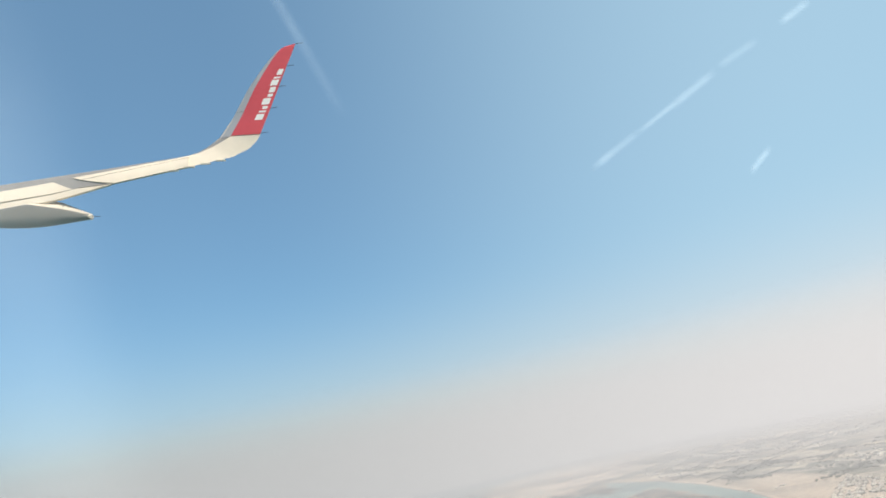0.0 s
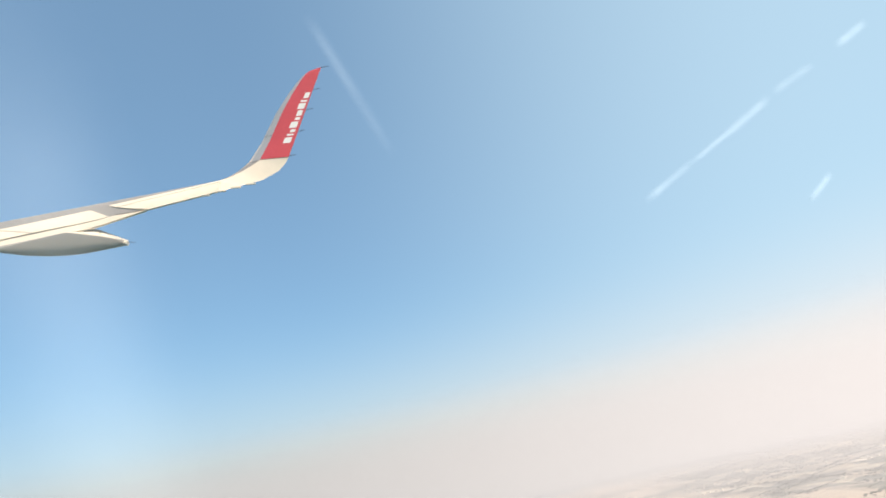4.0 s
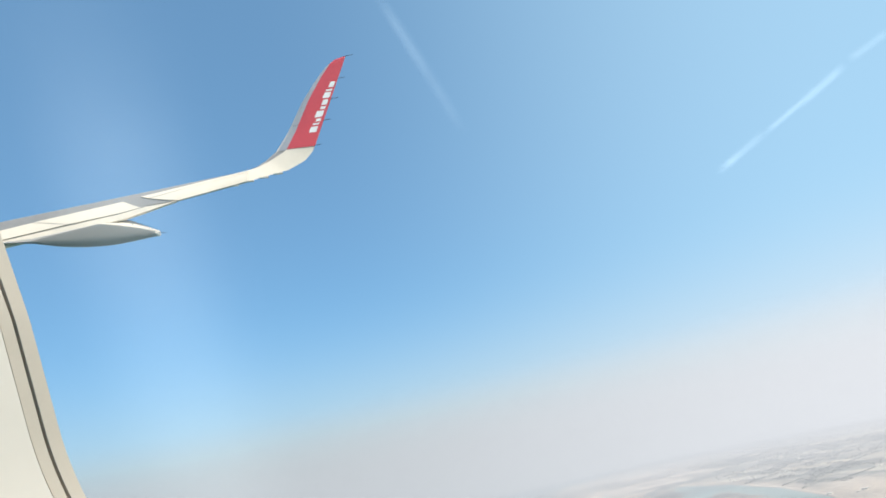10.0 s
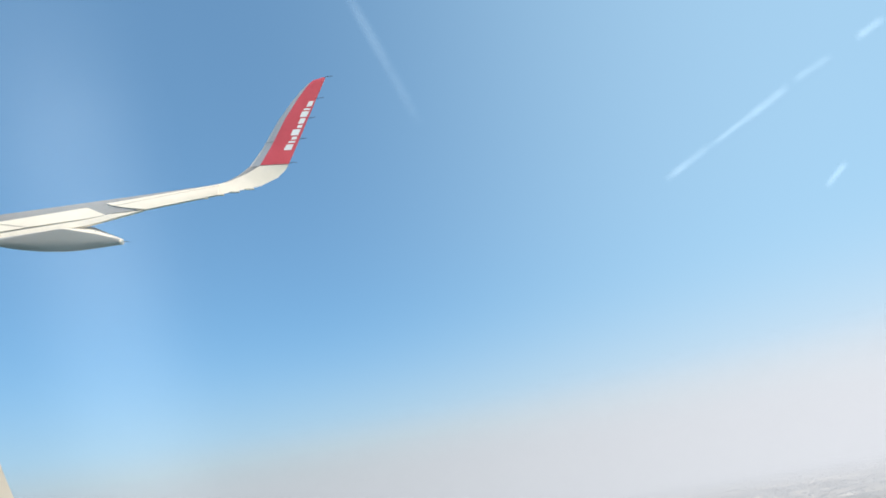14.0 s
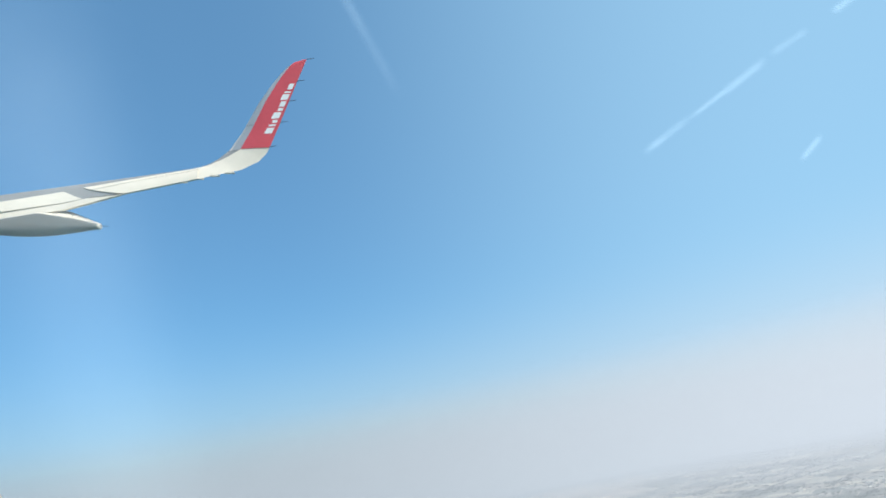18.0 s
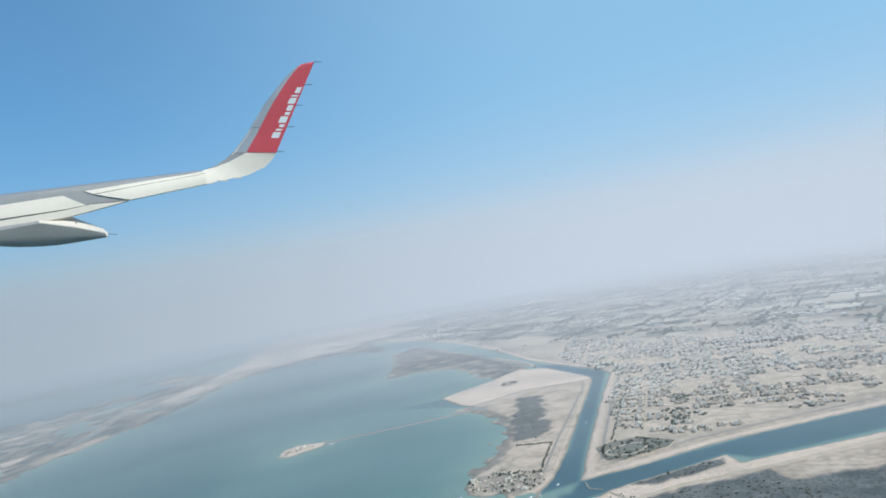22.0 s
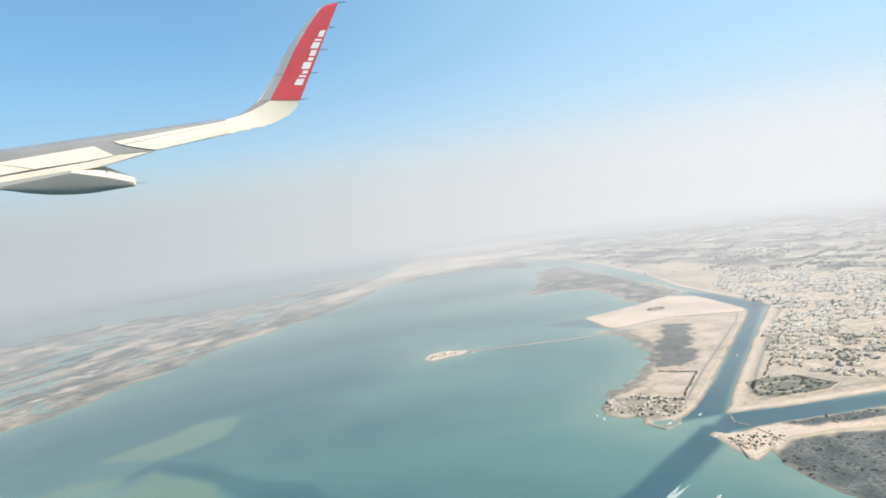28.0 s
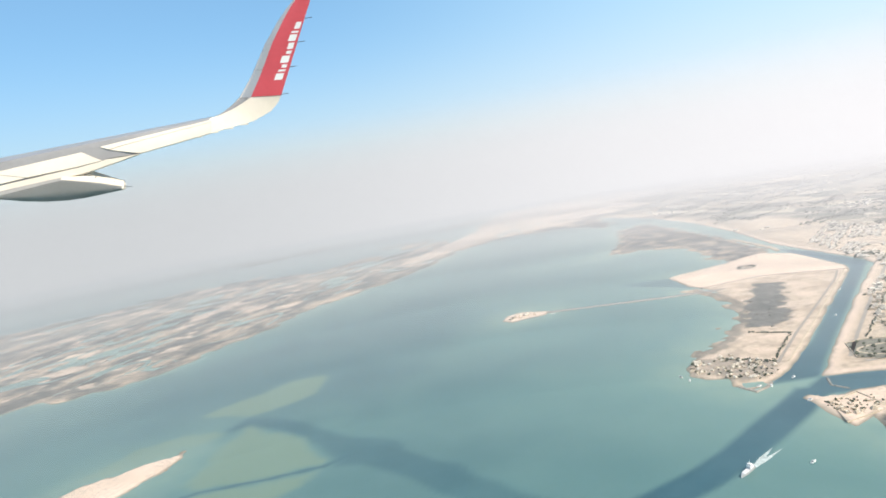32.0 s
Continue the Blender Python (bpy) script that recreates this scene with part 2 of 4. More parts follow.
DEEPS = [[(372, 762), (400, 735), (354, 690), (303, 646), (253, 603), (200, 565), (128, 527), (40, 495), (30, 530), (112, 563), (180, 600), (228, 634), (277, 678), (326, 720)],
         [(-395, 906), (-373, 964), (-290, 922), (-207, 842), (-140, 799), (-92, 743), (-32, 678), (45, 586), (66, 520), (-18, 577), (-62, 620), (-115, 682), (-160, 729),
          (-194, 731), (-205, 759), (-256, 832), (-304, 880), (-357, 917)],
         [(333, 1493), (456, 1487), (460, 1408), (474, 1340), (426, 1394), (384, 1439)],
         [(776, 1637), (816, 1542), (831, 1353), (661, 1122), (453, 842), (413, 783), (349, 781), (473, 915), (713, 1236), (783, 1338)],
         [(413, 783), (697, 757), (802, 737), (1418, 610), (1421, 523), (624, 688), (608, 725), (404, 725), (360, 737)]]
WEST_FRINGE = [(462, 1332), (478, 1262), (480, 1190), (466, 1120), (440, 1066), (404, 1004), (362, 950), (318, 926)]
POOLS = [[(320, 799), (346, 796), (343, 781), (322, 782)], [(377, 736), (398, 740), (402, 727), (380, 722)]]
PARK = [(501, 880), (528, 886), (576, 874), (599, 817), (575, 802), (502, 804), (482, 823)]
TIP_TOWN = [(277, 855), (295, 897), (350, 911), (391, 849), (377, 812), (341, 795), (319, 819)]
TOWN = [(826, 1303), (859, 1546), (884, 1948), (926, 2218), (1030, 2218), (1085, 1820), (1190, 1560), (1500, 1330), (1412, 824), (874, 776), (724, 798), (622, 834), (571, 936), (640, 1055)]
BARS = [((-1166, 3505), (-1022, 3639), 60), ((-918, 3691), (-833, 3859), 60), ((-1059, 2799), (-482, 2560), 26), ((-1122, 2298), (-1066, 2548), 70),
        ((-89, 3810), (275, 4217), 60), ((-385, 3254), (-193, 3263), 50), ((-861, 1859), (-853, 2230), 24), ((-732, 2562), (-482, 2828), 30),
        ((-802, 1671), (-644, 1806), 16), ((-517, 2047), (-354, 2198), 14), ((-307, 2321), (-150, 2492), 20), ((-1471, 2414), (-1297, 2424), 45), ((-1184, 1724), (-1107, 1886), 22),
        ((-1805, 2686), (-1641, 2998), 24), ((-876, 1580), (-834, 1614), 8), ((-1362, 2641), (-1082, 2637), 30), ((-1561, 3414), (-1444, 3575), 40), ((-1333, 3661), (-1211, 3630), 50)]


def edge_distance(px, py, poly):
    """Distance to a closed outline, negative inside."""
    best = np.full(px.shape, 1e12)
    inside = np.zeros(px.shape, bool)
    for (ax, ay), (bx, by) in zip(poly, poly[1:] + poly[:1]):
        dx, dy = bx - ax, by - ay
        s = np.clip(((px - ax) * dx + (py - ay) * dy) / (dx * dx + dy * dy + 1e-9), 0, 1)
        best = np.minimum(best, (px - ax - s * dx) ** 2 + (py - ay - s * dy) ** 2)
        if ay != by:
            inside ^= ((ay > py) != (by > py)) & (px < ax + (py - ay) * dx / dy)
    best = np.sqrt(best)
    return np.where(inside, -best, best)


def line_distance(px, py, pts):
    best = np.full(px.shape, 1e12)
    for (ax, ay), (bx, by) in zip(pts, pts[1:]):
        dx, dy = bx - ax, by - ay
        s = np.clip(((px - ax) * dx + (py - ay) * dy) / (dx * dx + dy * dy), 0, 1)
        best = np.minimum(best, (px - ax - s * dx) ** 2 + (py - ay - s * dy) ** 2)
    return np.sqrt(best)


def soft(d, width):
    """1 well inside, 0 well outside, over a soft edge."""
    return np.clip(0.5 - d / width, 0, 1)


def wave_noise(px, py, size, seed):
    """Smooth wandering values about -1 to 1 for ragged outlines."""
    rng = np.random.RandomState(seed)
    v = np.zeros(px.shape)
    for k in range(9):
        a, f, p = rng.uniform(0, 6.28), 6.28 / (size * rng.uniform(0.35, 1.6)), rng.uniform(0, 6.28)
        v += np.sin((px * math.cos(a) + py * math.sin(a)) * f + p + 1.3 * np.sin((py * math.cos(a) - px * math.sin(a)) * f * 0.6 + p * 2))
    return v / 4.0


def graded(lo, hi, step, far_lo, far_hi, n):
    mid = np.arange(lo, hi + 0.1, step)
    g = (np.arange(1, n + 1) / n) ** 1.9
    return np.concatenate([(lo + (far_lo - lo) * g)[::-1], mid, hi + (far_hi - hi) * g])


def sheet(name, xs, ys, height, mat, masks):
    gx, gy = np.meshgrid(xs, ys)
    z, vals = height(gx, gy), masks(gx, gy)
    nx, ny = len(xs), len(ys)
    me = bpy.data.meshes.new(name)
    me.vertices.add(nx * ny)
    me.vertices.foreach_set("co", np.stack([gx, gy, z], -1).astype(np.float32).ravel())
    i = (np.arange(ny - 1)[:, None] * nx + np.arange(nx - 1)[None]).ravel()
    quads = np.stack([i, i + 1, i + 1 + nx, i + nx], -1).astype(np.int32)
    me.loops.add(quads.size)
    me.loops.foreach_set("vertex_index", quads.ravel())
    me.polygons.add(len(quads))
    me.polygons.foreach_set("loop_start", np.arange(0, quads.size, 4, dtype=np.int32))
    for key, v in vals.items():
        at = me.attributes.new(key, "FLOAT", "POINT")
        at.data.foreach_set("value", v.astype(np.float32).ravel())
    me.update(calc_edges=True)
    me.shade_smooth()
    me.materials.append(mat)
    return new(name, me)


def shore_across(px, py):
    """Metres inland from the western shore's line."""
    return -(0.892 * (px + 661) - 0.451 * (py - 1383))


def streaks(px, py, size, seed, long=3.2):
    """Wandering values drawn out along the western shore."""
    u, v = 0.451 * px + 0.892 * py, 0.892 * px - 0.451 * py
    return wave_noise(u / long, v, size, seed)


def land_distance(px, py):
    rag = wave_noise(px, py, 90, 3) * 7 + wave_noise(px, py, 26, 5) * 2.5
    clean = np.minimum.reduce([edge_distance(px, py, p) for p in (PENINSULA, MAINLAND, SOUTH_BANK)])
    clean = np.minimum(clean, edge_distance(px, py, ISLAND))
    clean = np.minimum(clean, line_distance(px, py, WEST_FRINGE) - 12 + rag * 1.6)
    wild = np.minimum.reduce([edge_distance(px, py, NORTH_MARSH) + wave_noise(px, py, 70, 13) * 14 + 8, edge_distance(px, py, SPIT), edge_distance(px, py, SANDBAR)])
    west = edge_distance(px, py, WEST_MARSH)
    inland = np.clip((shore_across(px, py) + 40) / 330, 0, 1)
    west = west + wave_noise(px, py, 160, 8) * 18 + inland * (streaks(px, py, 190, 8) * 130 - 40)
    return np.minimum.reduce([clean + rag * 0.22, wild + rag, west + rag])


def land_height(px, py):
    d = land_distance(px, py)
    for a, b, r in BARS:
        d = np.minimum(d, line_distance(px, py, [a, b]) - r)
    up = np.clip(-d * 0.22, -6, 1.5)
    west = soft(edge_distance(px, py, WEST_MARSH) + 30, 30)
    creek = np.clip(1.4 - np.abs(streaks(px, py, 190, 81)) / 0.10, 0, 1) + np.clip(1.2 - np.abs(streaks(px, py, 170, 83, 1.6)) / 0.06, 0, 1)
    creek = creek + np.clip(streaks(px, py, 330, 85, 1.8) * 2.2 - 1.0, 0, 1)
    up = up - west * np.clip(creek, 0, 1) * 2.2
    for p in POOLS:
        up = up - soft(edge_distance(px, py, p), 5) * 3.0
    lumps = np.where(d < -8, wave_noise(px, py, 140, 21) * 0.15, 0)
    return up + lumps


def land_masks(px, py):
    d = land_distance(px, py)
    rag = wave_noise(px, py, 60, 31) * 12
    west = soft(edge_distance(px, py, WEST_MARSH) - 55, 12) * (1 - soft(edge_distance(px, py, SPIT) + rag, 20))
    flats = west * np.clip(streaks(px, py, 260, 91, 1.8) * 3.0 + wave_noise(px, py, 150, 93) * 2.2 + wave_noise(px, py, 40, 97) * 1.2 - 2.0, 0, 1) * np.clip((shore_across(px, py) - 10) / 150, 0.1, 1)
    veg = np.maximum.reduce([0.92 * soft(edge_distance(px, py, DARK_PATCH) + rag * 0.6 + wave_noise(px, py, 34, 33) * 9, 7),
                             0.6 * soft(line_distance(px, py, WEST_FRINGE) - 9 + rag * 0.8, 9), np.clip(0.78 + wave_noise(px, py, 110, 35) * 0.45, 0.25, 1.0) * soft(edge_distance(px, py, NORTH_MARSH) + 14 + rag * 1.2, 24),
                             soft(edge_distance(px, py, MANGROVE) + rag * 0.3, 8), soft(edge_distance(px, py, SOUTH_MARSH) + rag * 0.2, 6),
                             0.5 * soft(edge_distance(px, py, TIP_TOWN) + 4 + rag, 12),
                             (west - flats) * np.clip(0.60 + streaks(px, py, 170, 41, 1.8) * 0.7 + wave_noise(px, py, 55, 43) * 0.25, 0, 0.9)])
    sand = np.maximum.reduce([soft(edge_distance(px, py, SAND_PLOT), 4), soft(edge_distance(px, py, ISLAND), 4),
                              soft(edge_distance(px, py, SPIT) + rag, 40) * np.clip(0.7 + wave_noise(px, py, 300, 47) * 0.6, 0, 1),
                              soft(edge_distance(px, py, SANDBAR) + rag * 0.3, 6), 0.8 * soft(edge_distance(px, py, SOUTH_SAND), 8)])
    for a, b, r in BARS:
        sand = np.maximum(sand, soft(line_distance(px, py, [a, b]) - r + rag * 0.6, 12))
    sand = np.maximum(sand, flats * 0.7)
    bank = soft(line_distance(px, py, MAIN_BANK[2:]) - 15, 10)
    sand = np.maximum(sand, 0.85 * bank)
    sand = np.maximum(sand, np.clip(0.2 + wave_noise(px, py, 80, 95) * 0.4, 0, 1) * soft(edge_distance(px, py, PENINSULA), 6))
    veg = veg * (1 - soft(edge_distance(px, py, SAND_PLOT), 4)) * (1 - bank)
    sand = sand * (1 - veg)
    town = np.maximum(soft(edge_distance(px, py, TOWN), 60), soft(edge_distance(px, py, TIP_TOWN), 20))
    fields = soft(edge_distance(px, py, MAINLAND) + 60, 60) * (1 - town) * np.clip(0.97 + wave_noise(px, py, 700, 51) * 0.35, 0, 1)
    return {"veg": veg, "sand": sand, "town": town, "fields": fields, "wet": soft(d + 2.5, 5)}


def depth_mask(px, py):
    rag = wave_noise(px, py, 120, 61) * 16
    d = land_distance(px, py)
    deep = np.clip((d - 20) / 900, 0, 0.36)
    deep = np.maximum(deep, 0.5 * soft(edge_distance(px, py, BROAD_DEEP) + rag * 1.5, 170))
    for n, p in enumerate(DEEPS):
        deep = np.maximum(deep, (1.0 if n in (0, 3, 4) else 0.7) * soft(edge_distance(px, py, p) + (rag * 0.3 if n == 1 else 0), 16 if n == 1 else 9))
    for p in SHOALS:
        deep = deep * (1 - soft(edge_distance(px, py, p) + rag * 0.4, 14))
    shoal = np.maximum.reduce([soft(edge_distance(px, py, p) + rag * 0.4 + wave_noise(px, py, 40, 63) * 3, 11) for p in SHOALS])
    cut = soft(line_distance(px, py, [(-383, 703), (-355, 717), (-269, 727), (-207, 739), (-180, 760)]) - 5, 5)
    shoal, deep = shoal * (1 - cut), np.maximum(deep, 0.8 * cut)
    return {"shoal": shoal * 0.85, "deep": deep + wave_noise(px, py, 260, 71) * 0.05, "near_shore": 0.8 * np.clip(1 - d / 75, 0, 1) * (1 - np.clip(deep * 1.3, 0, 1))}


def node_mix(n, l, fac, a, b):
    m = n.new("ShaderNodeMix")
    m.data_type = "RGBA"
    for key, v in (("Factor", fac), ("A", a), ("B", b)):
        if isinstance(v, tuple):
            m.inputs[key].default_value = (*v, 1)
        elif isinstance(v, float):
            m.inputs[key].default_value = v
        else:
            l.new(v, m.inputs[key])
    return m.outputs["Result"]


def attribute(n, name):
    a = n.new("ShaderNodeAttribute")
    a.attribute_name = name
    return a.outputs["Fac"]


def noise_out(n, l, vec, scale, detail=5, lo=0.35, hi=0.65):
    t = n.new("ShaderNodeTexNoise")
    t.inputs["Scale"].default_value, t.inputs["Detail"].default_value = scale, detail
    l.new(vec, t.inputs["Vector"])
    r = n.new("ShaderNodeMapRange")
    r.inputs["From Min"].default_value, r.inputs["From Max"].default_value = lo, hi
    l.new(t.outputs["Fac"], r.inputs["Value"])
    return r.outputs["Result"]


def ground_material():
    m = bpy.data.materials.new("land")
    m.use_nodes = True
    n, l = m.node_tree.nodes, m.node_tree.links
    b = n["Principled BSDF"]
    b.inputs["Roughness"].default_value = 0.95
    b.inputs["Specular IOR Level"].default_value = 0.1
    pos = n.new("ShaderNodeTexCoord").outputs["Object"]
    turn = n.new("ShaderNodeMapping")
    turn.inputs["Rotation"].default_value = (0, 0, radians(33))
    l.new(pos, turn.inputs["Vector"])
    soil = node_mix(n, l, noise_out(n, l, pos, 0.011), (0.43, 0.335, 0.255), (0.53, 0.43, 0.34))
    soil = node_mix(n, l, noise_out(n, l, pos, 0.09, 6, 0.4, 0.75), soil, (0.26, 0.225, 0.185))
    # fields: patchwork of plots in two sizes
    stretch = n.new("ShaderNodeMapping")
    stretch.inputs["Rotation"].default_value = (0, 0, radians(36.9))
    stretch.inputs["Scale"].default_value = (0.01, 0.01, 0.01)
    l.new(pos, stretch.inputs["Vector"])

    def bricks(width, row, gap, offset):
        """Random grey for each rectangular plot, and the gaps between plots."""
        t = n.new("ShaderNodeTexBrick")
        t.offset, t.squash = offset, 1.0
        for key, v in (("Color1", (0, 0, 0, 1)), ("Color2", (1, 1, 1, 1)), ("Mortar", (0.6, 0.6, 0.6, 1)), ("Scale", 1.0), ("Mortar Size", gap), ("Mortar Smooth", 0.3), ("Brick Width", width), ("Row Height", row)):
            t.inputs[key].default_value = v
        l.new(stretch.outputs["Vector"], t.inputs["Vector"])
        return t

    cell = bricks(1.45, 0.85, 0.02, 0.37)
    ramp = n.new("ShaderNodeValToRGB")
    ramp.color_ramp.interpolation = "CONSTANT"
    stops = ((0.0, (0.05, 0.068, 0.052)), (0.25, (0.30, 0.25, 0.18)), (0.36, (0.085, 0.10, 0.075)), (0.52, (0.50, 0.43, 0.33)), (0.66, (0.22, 0.20, 0.15)), (0.8, (0.60, 0.53, 0.43)), (0.9, (0.07, 0.09, 0.065)))
    ramp.color_ramp.elements.remove(ramp.color_ramp.elements[1])
    ramp.color_ramp.elements[0].color = (*stops[0][1], 1)
    for p, c in stops[1:]:
        ramp.color_ramp.elements.new(p).color = (*c, 1)
    l.new(cell.outputs["Color"], ramp.inputs["Fac"])
    plots = node_mix(n, l, noise_out(n, l, pos, 0.05, 6, 0.5, 0.95), ramp.outputs["Color"], soil)
    small = bricks(0.52, 0.21, 0.012, 0.5)
    strength = n.new("ShaderNodeMapRange")
    strength.inputs["From Min"].default_value, strength.inputs["From Max"].default_value = 0.4, 0.9
    l.new(noise_out(n, l, pos, 0.009, 3, 0.3, 0.7), strength.inputs["Value"])
    tone = node_mix(n, l, small.outputs["Color"], (0.05, 0.066, 0.055), (0.58, 0.50, 0.42))
    plots = node_mix(n, l, strength.outputs["Result"], plots, tone)
    tracks = n.new("ShaderNodeMath")
    tracks.operation = "MULTIPLY"
    tracks.inputs[1].default_value = 0.7
    l.new(cell.outputs["Fac"], tracks.inputs[0])
    plots = node_mix(n, l, tracks.outputs[0], plots, (0.50, 0.43, 0.36))
    col = node_mix(n, l, attribute(n, "fields"), soil, plots)
    town = node_mix(n, l, noise_out(n, l, pos, 0.06, 5, 0.42, 0.6), (0.57, 0.455, 0.355), (0.40, 0.33, 0.26))
    col = node_mix(n, l, attribute(n, "town"), col, town)
    sand = node_mix(n, l, noise_out(n, l, pos, 0.02, 6), (0.71, 0.555, 0.45), (0.62, 0.485, 0.385))
    sand = node_mix(n, l, noise_out(n, l, pos, 0.25, 4, 0.45, 0.8), sand, (0.41, 0.345, 0.295))
    col = node_mix(n, l, attribute(n, "sand"), col, sand)
    veg = node_mix(n, l, noise_out(n, l, pos, 0.03, 7, 0.35, 0.62), (0.088, 0.103, 0.105), (0.185, 0.185, 0.18))
    veg = node_mix(n, l, noise_out(n, l, pos, 0.3, 4, 0.4, 0.7), veg, (0.06, 0.07, 0.065))
    col = node_mix(n, l, attribute(n, "veg"), col, veg)
    wet = n.new("ShaderNodeMath")
    wet.operation = "SUBTRACT"
    wet.inputs[0].default_value = 1.0
    l.new(attribute(n, "wet"), wet.inputs[1])
    col = node_mix(n, l, wet.outputs[0], col, (0.17, 0.165, 0.14))
    l.new(col, b.inputs["Base Color"])
    return m


def water_material():
    m = bpy.data.materials.new("bay_water")
    m.use_nodes = True
    n, l = m.node_tree.nodes, m.node_tree.links
    b = n["Principled BSDF"]
    b.inputs["Roughness"].default_value = 0.32
    b.inputs["IOR"].default_value = 1.33
    pos = n.new("ShaderNodeTexCoord").outputs["Object"]
    shallow = node_mix(n, l, noise_out(n, l, pos, 0.006, 6), (0.098, 0.190, 0.182), (0.118, 0.212, 0.196))
    deep = node_mix(n, l, noise_out(n, l, pos, 0.012, 6), (0.028, 0.082, 0.105), (0.042, 0.105, 0.128))
    col = node_mix(n, l, attribute(n, "deep"), shallow, deep)
    col = node_mix(n, l, attribute(n, "shoal"), col, (0.150, 0.218, 0.165))
    edge = node_mix(n, l, noise_out(n, l, pos, 0.02, 6, 0.4, 0.7), (0.20, 0.28, 0.23), (0.15, 0.24, 0.21))
    col = node_mix(n, l, attribute(n, "near_shore"), col, edge)
    l.new(col, b.inputs["Base Color"])
    t = n.new("ShaderNodeTexNoise")
    t.inputs["Scale"].default_value, t.inputs["Detail"].default_value = 0.5, 6
    l.new(pos, t.inputs["Vector"])
    bp = n.new("ShaderNodeBump")
    bp.inputs["Strength"].default_value, bp.inputs["Distance"].default_value = 0.25, 0.4
    l.new(t.outputs["Fac"], bp.inputs["Height"])
    l.new(bp.outputs["Normal"], b.inputs["Normal"])
    return m


XS = graded(-1300, 1180, 5.5, -4800, 4800, 40)
YS = np.concatenate([-4800 + 5200 * (np.arange(0, 24) / 24), np.arange(400, 1700, 4.8), 1700 + 3250 * (np.arange(0, 210) / 209) ** 1.3])
ground = tagged(sheet("ground", XS, YS, land_height, ground_material(), land_masks),
                "dry tan coastal plain with fields, sand flats and dark marsh", "ground", kind="structure")
WX, WY = graded(-800, 1180, 7.0, -4800, 4800, 40), np.concatenate([-4800 + 5200 * (np.arange(0, 16) / 16), np.arange(400, 1700, 6.5), 1700 + 3250 * (np.arange(0, 80) / 79) ** 1.25])
water = tagged(sheet("water", WX, WY, lambda x, y: 0 * x, water_material(), depth_mask),
               "calm green-blue shallow bay with darker dredged channels", "water", kind="structure")


# ---- haze imitated by low, glowing see-through rings, one behind the other ----
def haze_glow_material(name, amount, foot, top0, top1):
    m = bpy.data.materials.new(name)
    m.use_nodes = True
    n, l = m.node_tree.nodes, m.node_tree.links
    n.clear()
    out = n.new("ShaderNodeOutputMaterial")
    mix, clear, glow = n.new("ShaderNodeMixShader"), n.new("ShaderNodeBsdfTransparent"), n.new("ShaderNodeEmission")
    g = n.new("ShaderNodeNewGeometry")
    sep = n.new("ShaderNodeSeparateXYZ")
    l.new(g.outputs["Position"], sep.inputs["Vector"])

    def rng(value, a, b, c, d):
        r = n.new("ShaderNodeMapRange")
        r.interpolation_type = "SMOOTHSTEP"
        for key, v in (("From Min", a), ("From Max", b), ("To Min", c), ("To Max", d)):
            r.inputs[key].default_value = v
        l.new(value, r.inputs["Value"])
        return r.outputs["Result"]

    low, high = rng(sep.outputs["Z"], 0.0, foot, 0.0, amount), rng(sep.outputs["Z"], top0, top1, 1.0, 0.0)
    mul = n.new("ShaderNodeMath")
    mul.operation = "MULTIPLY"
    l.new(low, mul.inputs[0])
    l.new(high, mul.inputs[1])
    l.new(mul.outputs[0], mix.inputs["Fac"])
    # sunward brightening painted into the emission colour
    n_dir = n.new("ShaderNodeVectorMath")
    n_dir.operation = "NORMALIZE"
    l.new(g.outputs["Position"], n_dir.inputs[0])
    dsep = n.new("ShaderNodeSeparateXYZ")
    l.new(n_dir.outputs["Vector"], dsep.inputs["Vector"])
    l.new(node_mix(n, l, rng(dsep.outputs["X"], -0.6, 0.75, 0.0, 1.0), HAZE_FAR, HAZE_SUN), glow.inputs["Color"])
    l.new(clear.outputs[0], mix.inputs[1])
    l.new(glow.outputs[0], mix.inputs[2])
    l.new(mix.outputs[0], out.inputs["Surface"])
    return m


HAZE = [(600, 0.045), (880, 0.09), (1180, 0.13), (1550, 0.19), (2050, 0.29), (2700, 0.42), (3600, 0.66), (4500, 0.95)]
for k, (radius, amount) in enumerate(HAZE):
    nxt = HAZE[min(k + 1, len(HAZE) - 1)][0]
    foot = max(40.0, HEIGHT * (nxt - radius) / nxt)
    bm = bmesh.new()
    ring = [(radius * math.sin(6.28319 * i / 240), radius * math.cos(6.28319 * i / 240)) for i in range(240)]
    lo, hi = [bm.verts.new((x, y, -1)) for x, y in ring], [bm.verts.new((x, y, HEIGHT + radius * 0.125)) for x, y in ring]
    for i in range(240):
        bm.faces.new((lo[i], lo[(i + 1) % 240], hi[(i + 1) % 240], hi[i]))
    veil = part("haze_glow_ring", bm, haze_glow_material("haze_glow", amount, foot, HEIGHT - radius * 0.07, HEIGHT + radius * 0.12))
    tagged(veil, "thin pale glowing veil that imitates haze over the plain", "haze", kind="structure")


# ---- the aircraft: local axes x outboard, y up, z towards the cabin ----
CRAFT = Matrix.Translation((-2.6711, 12.1418, 323.8003)) @ pose(0, 0, 0, 107.022, 3.0445, 13.3386)


def along(u, *table):
    return float(np.interp(u, [p[0] for p in table], [p[1] for p in table]))


def front_edge(u):
    return -0.128 + 0.1248 * (u - 0.827)


def strip_edge(u):
    """Where the grey forward skin meets the white panels."""
    return along(u, (-6.204, -1.300), (-3.023, -0.761), (0.821, -0.153), (1.0, -0.10))


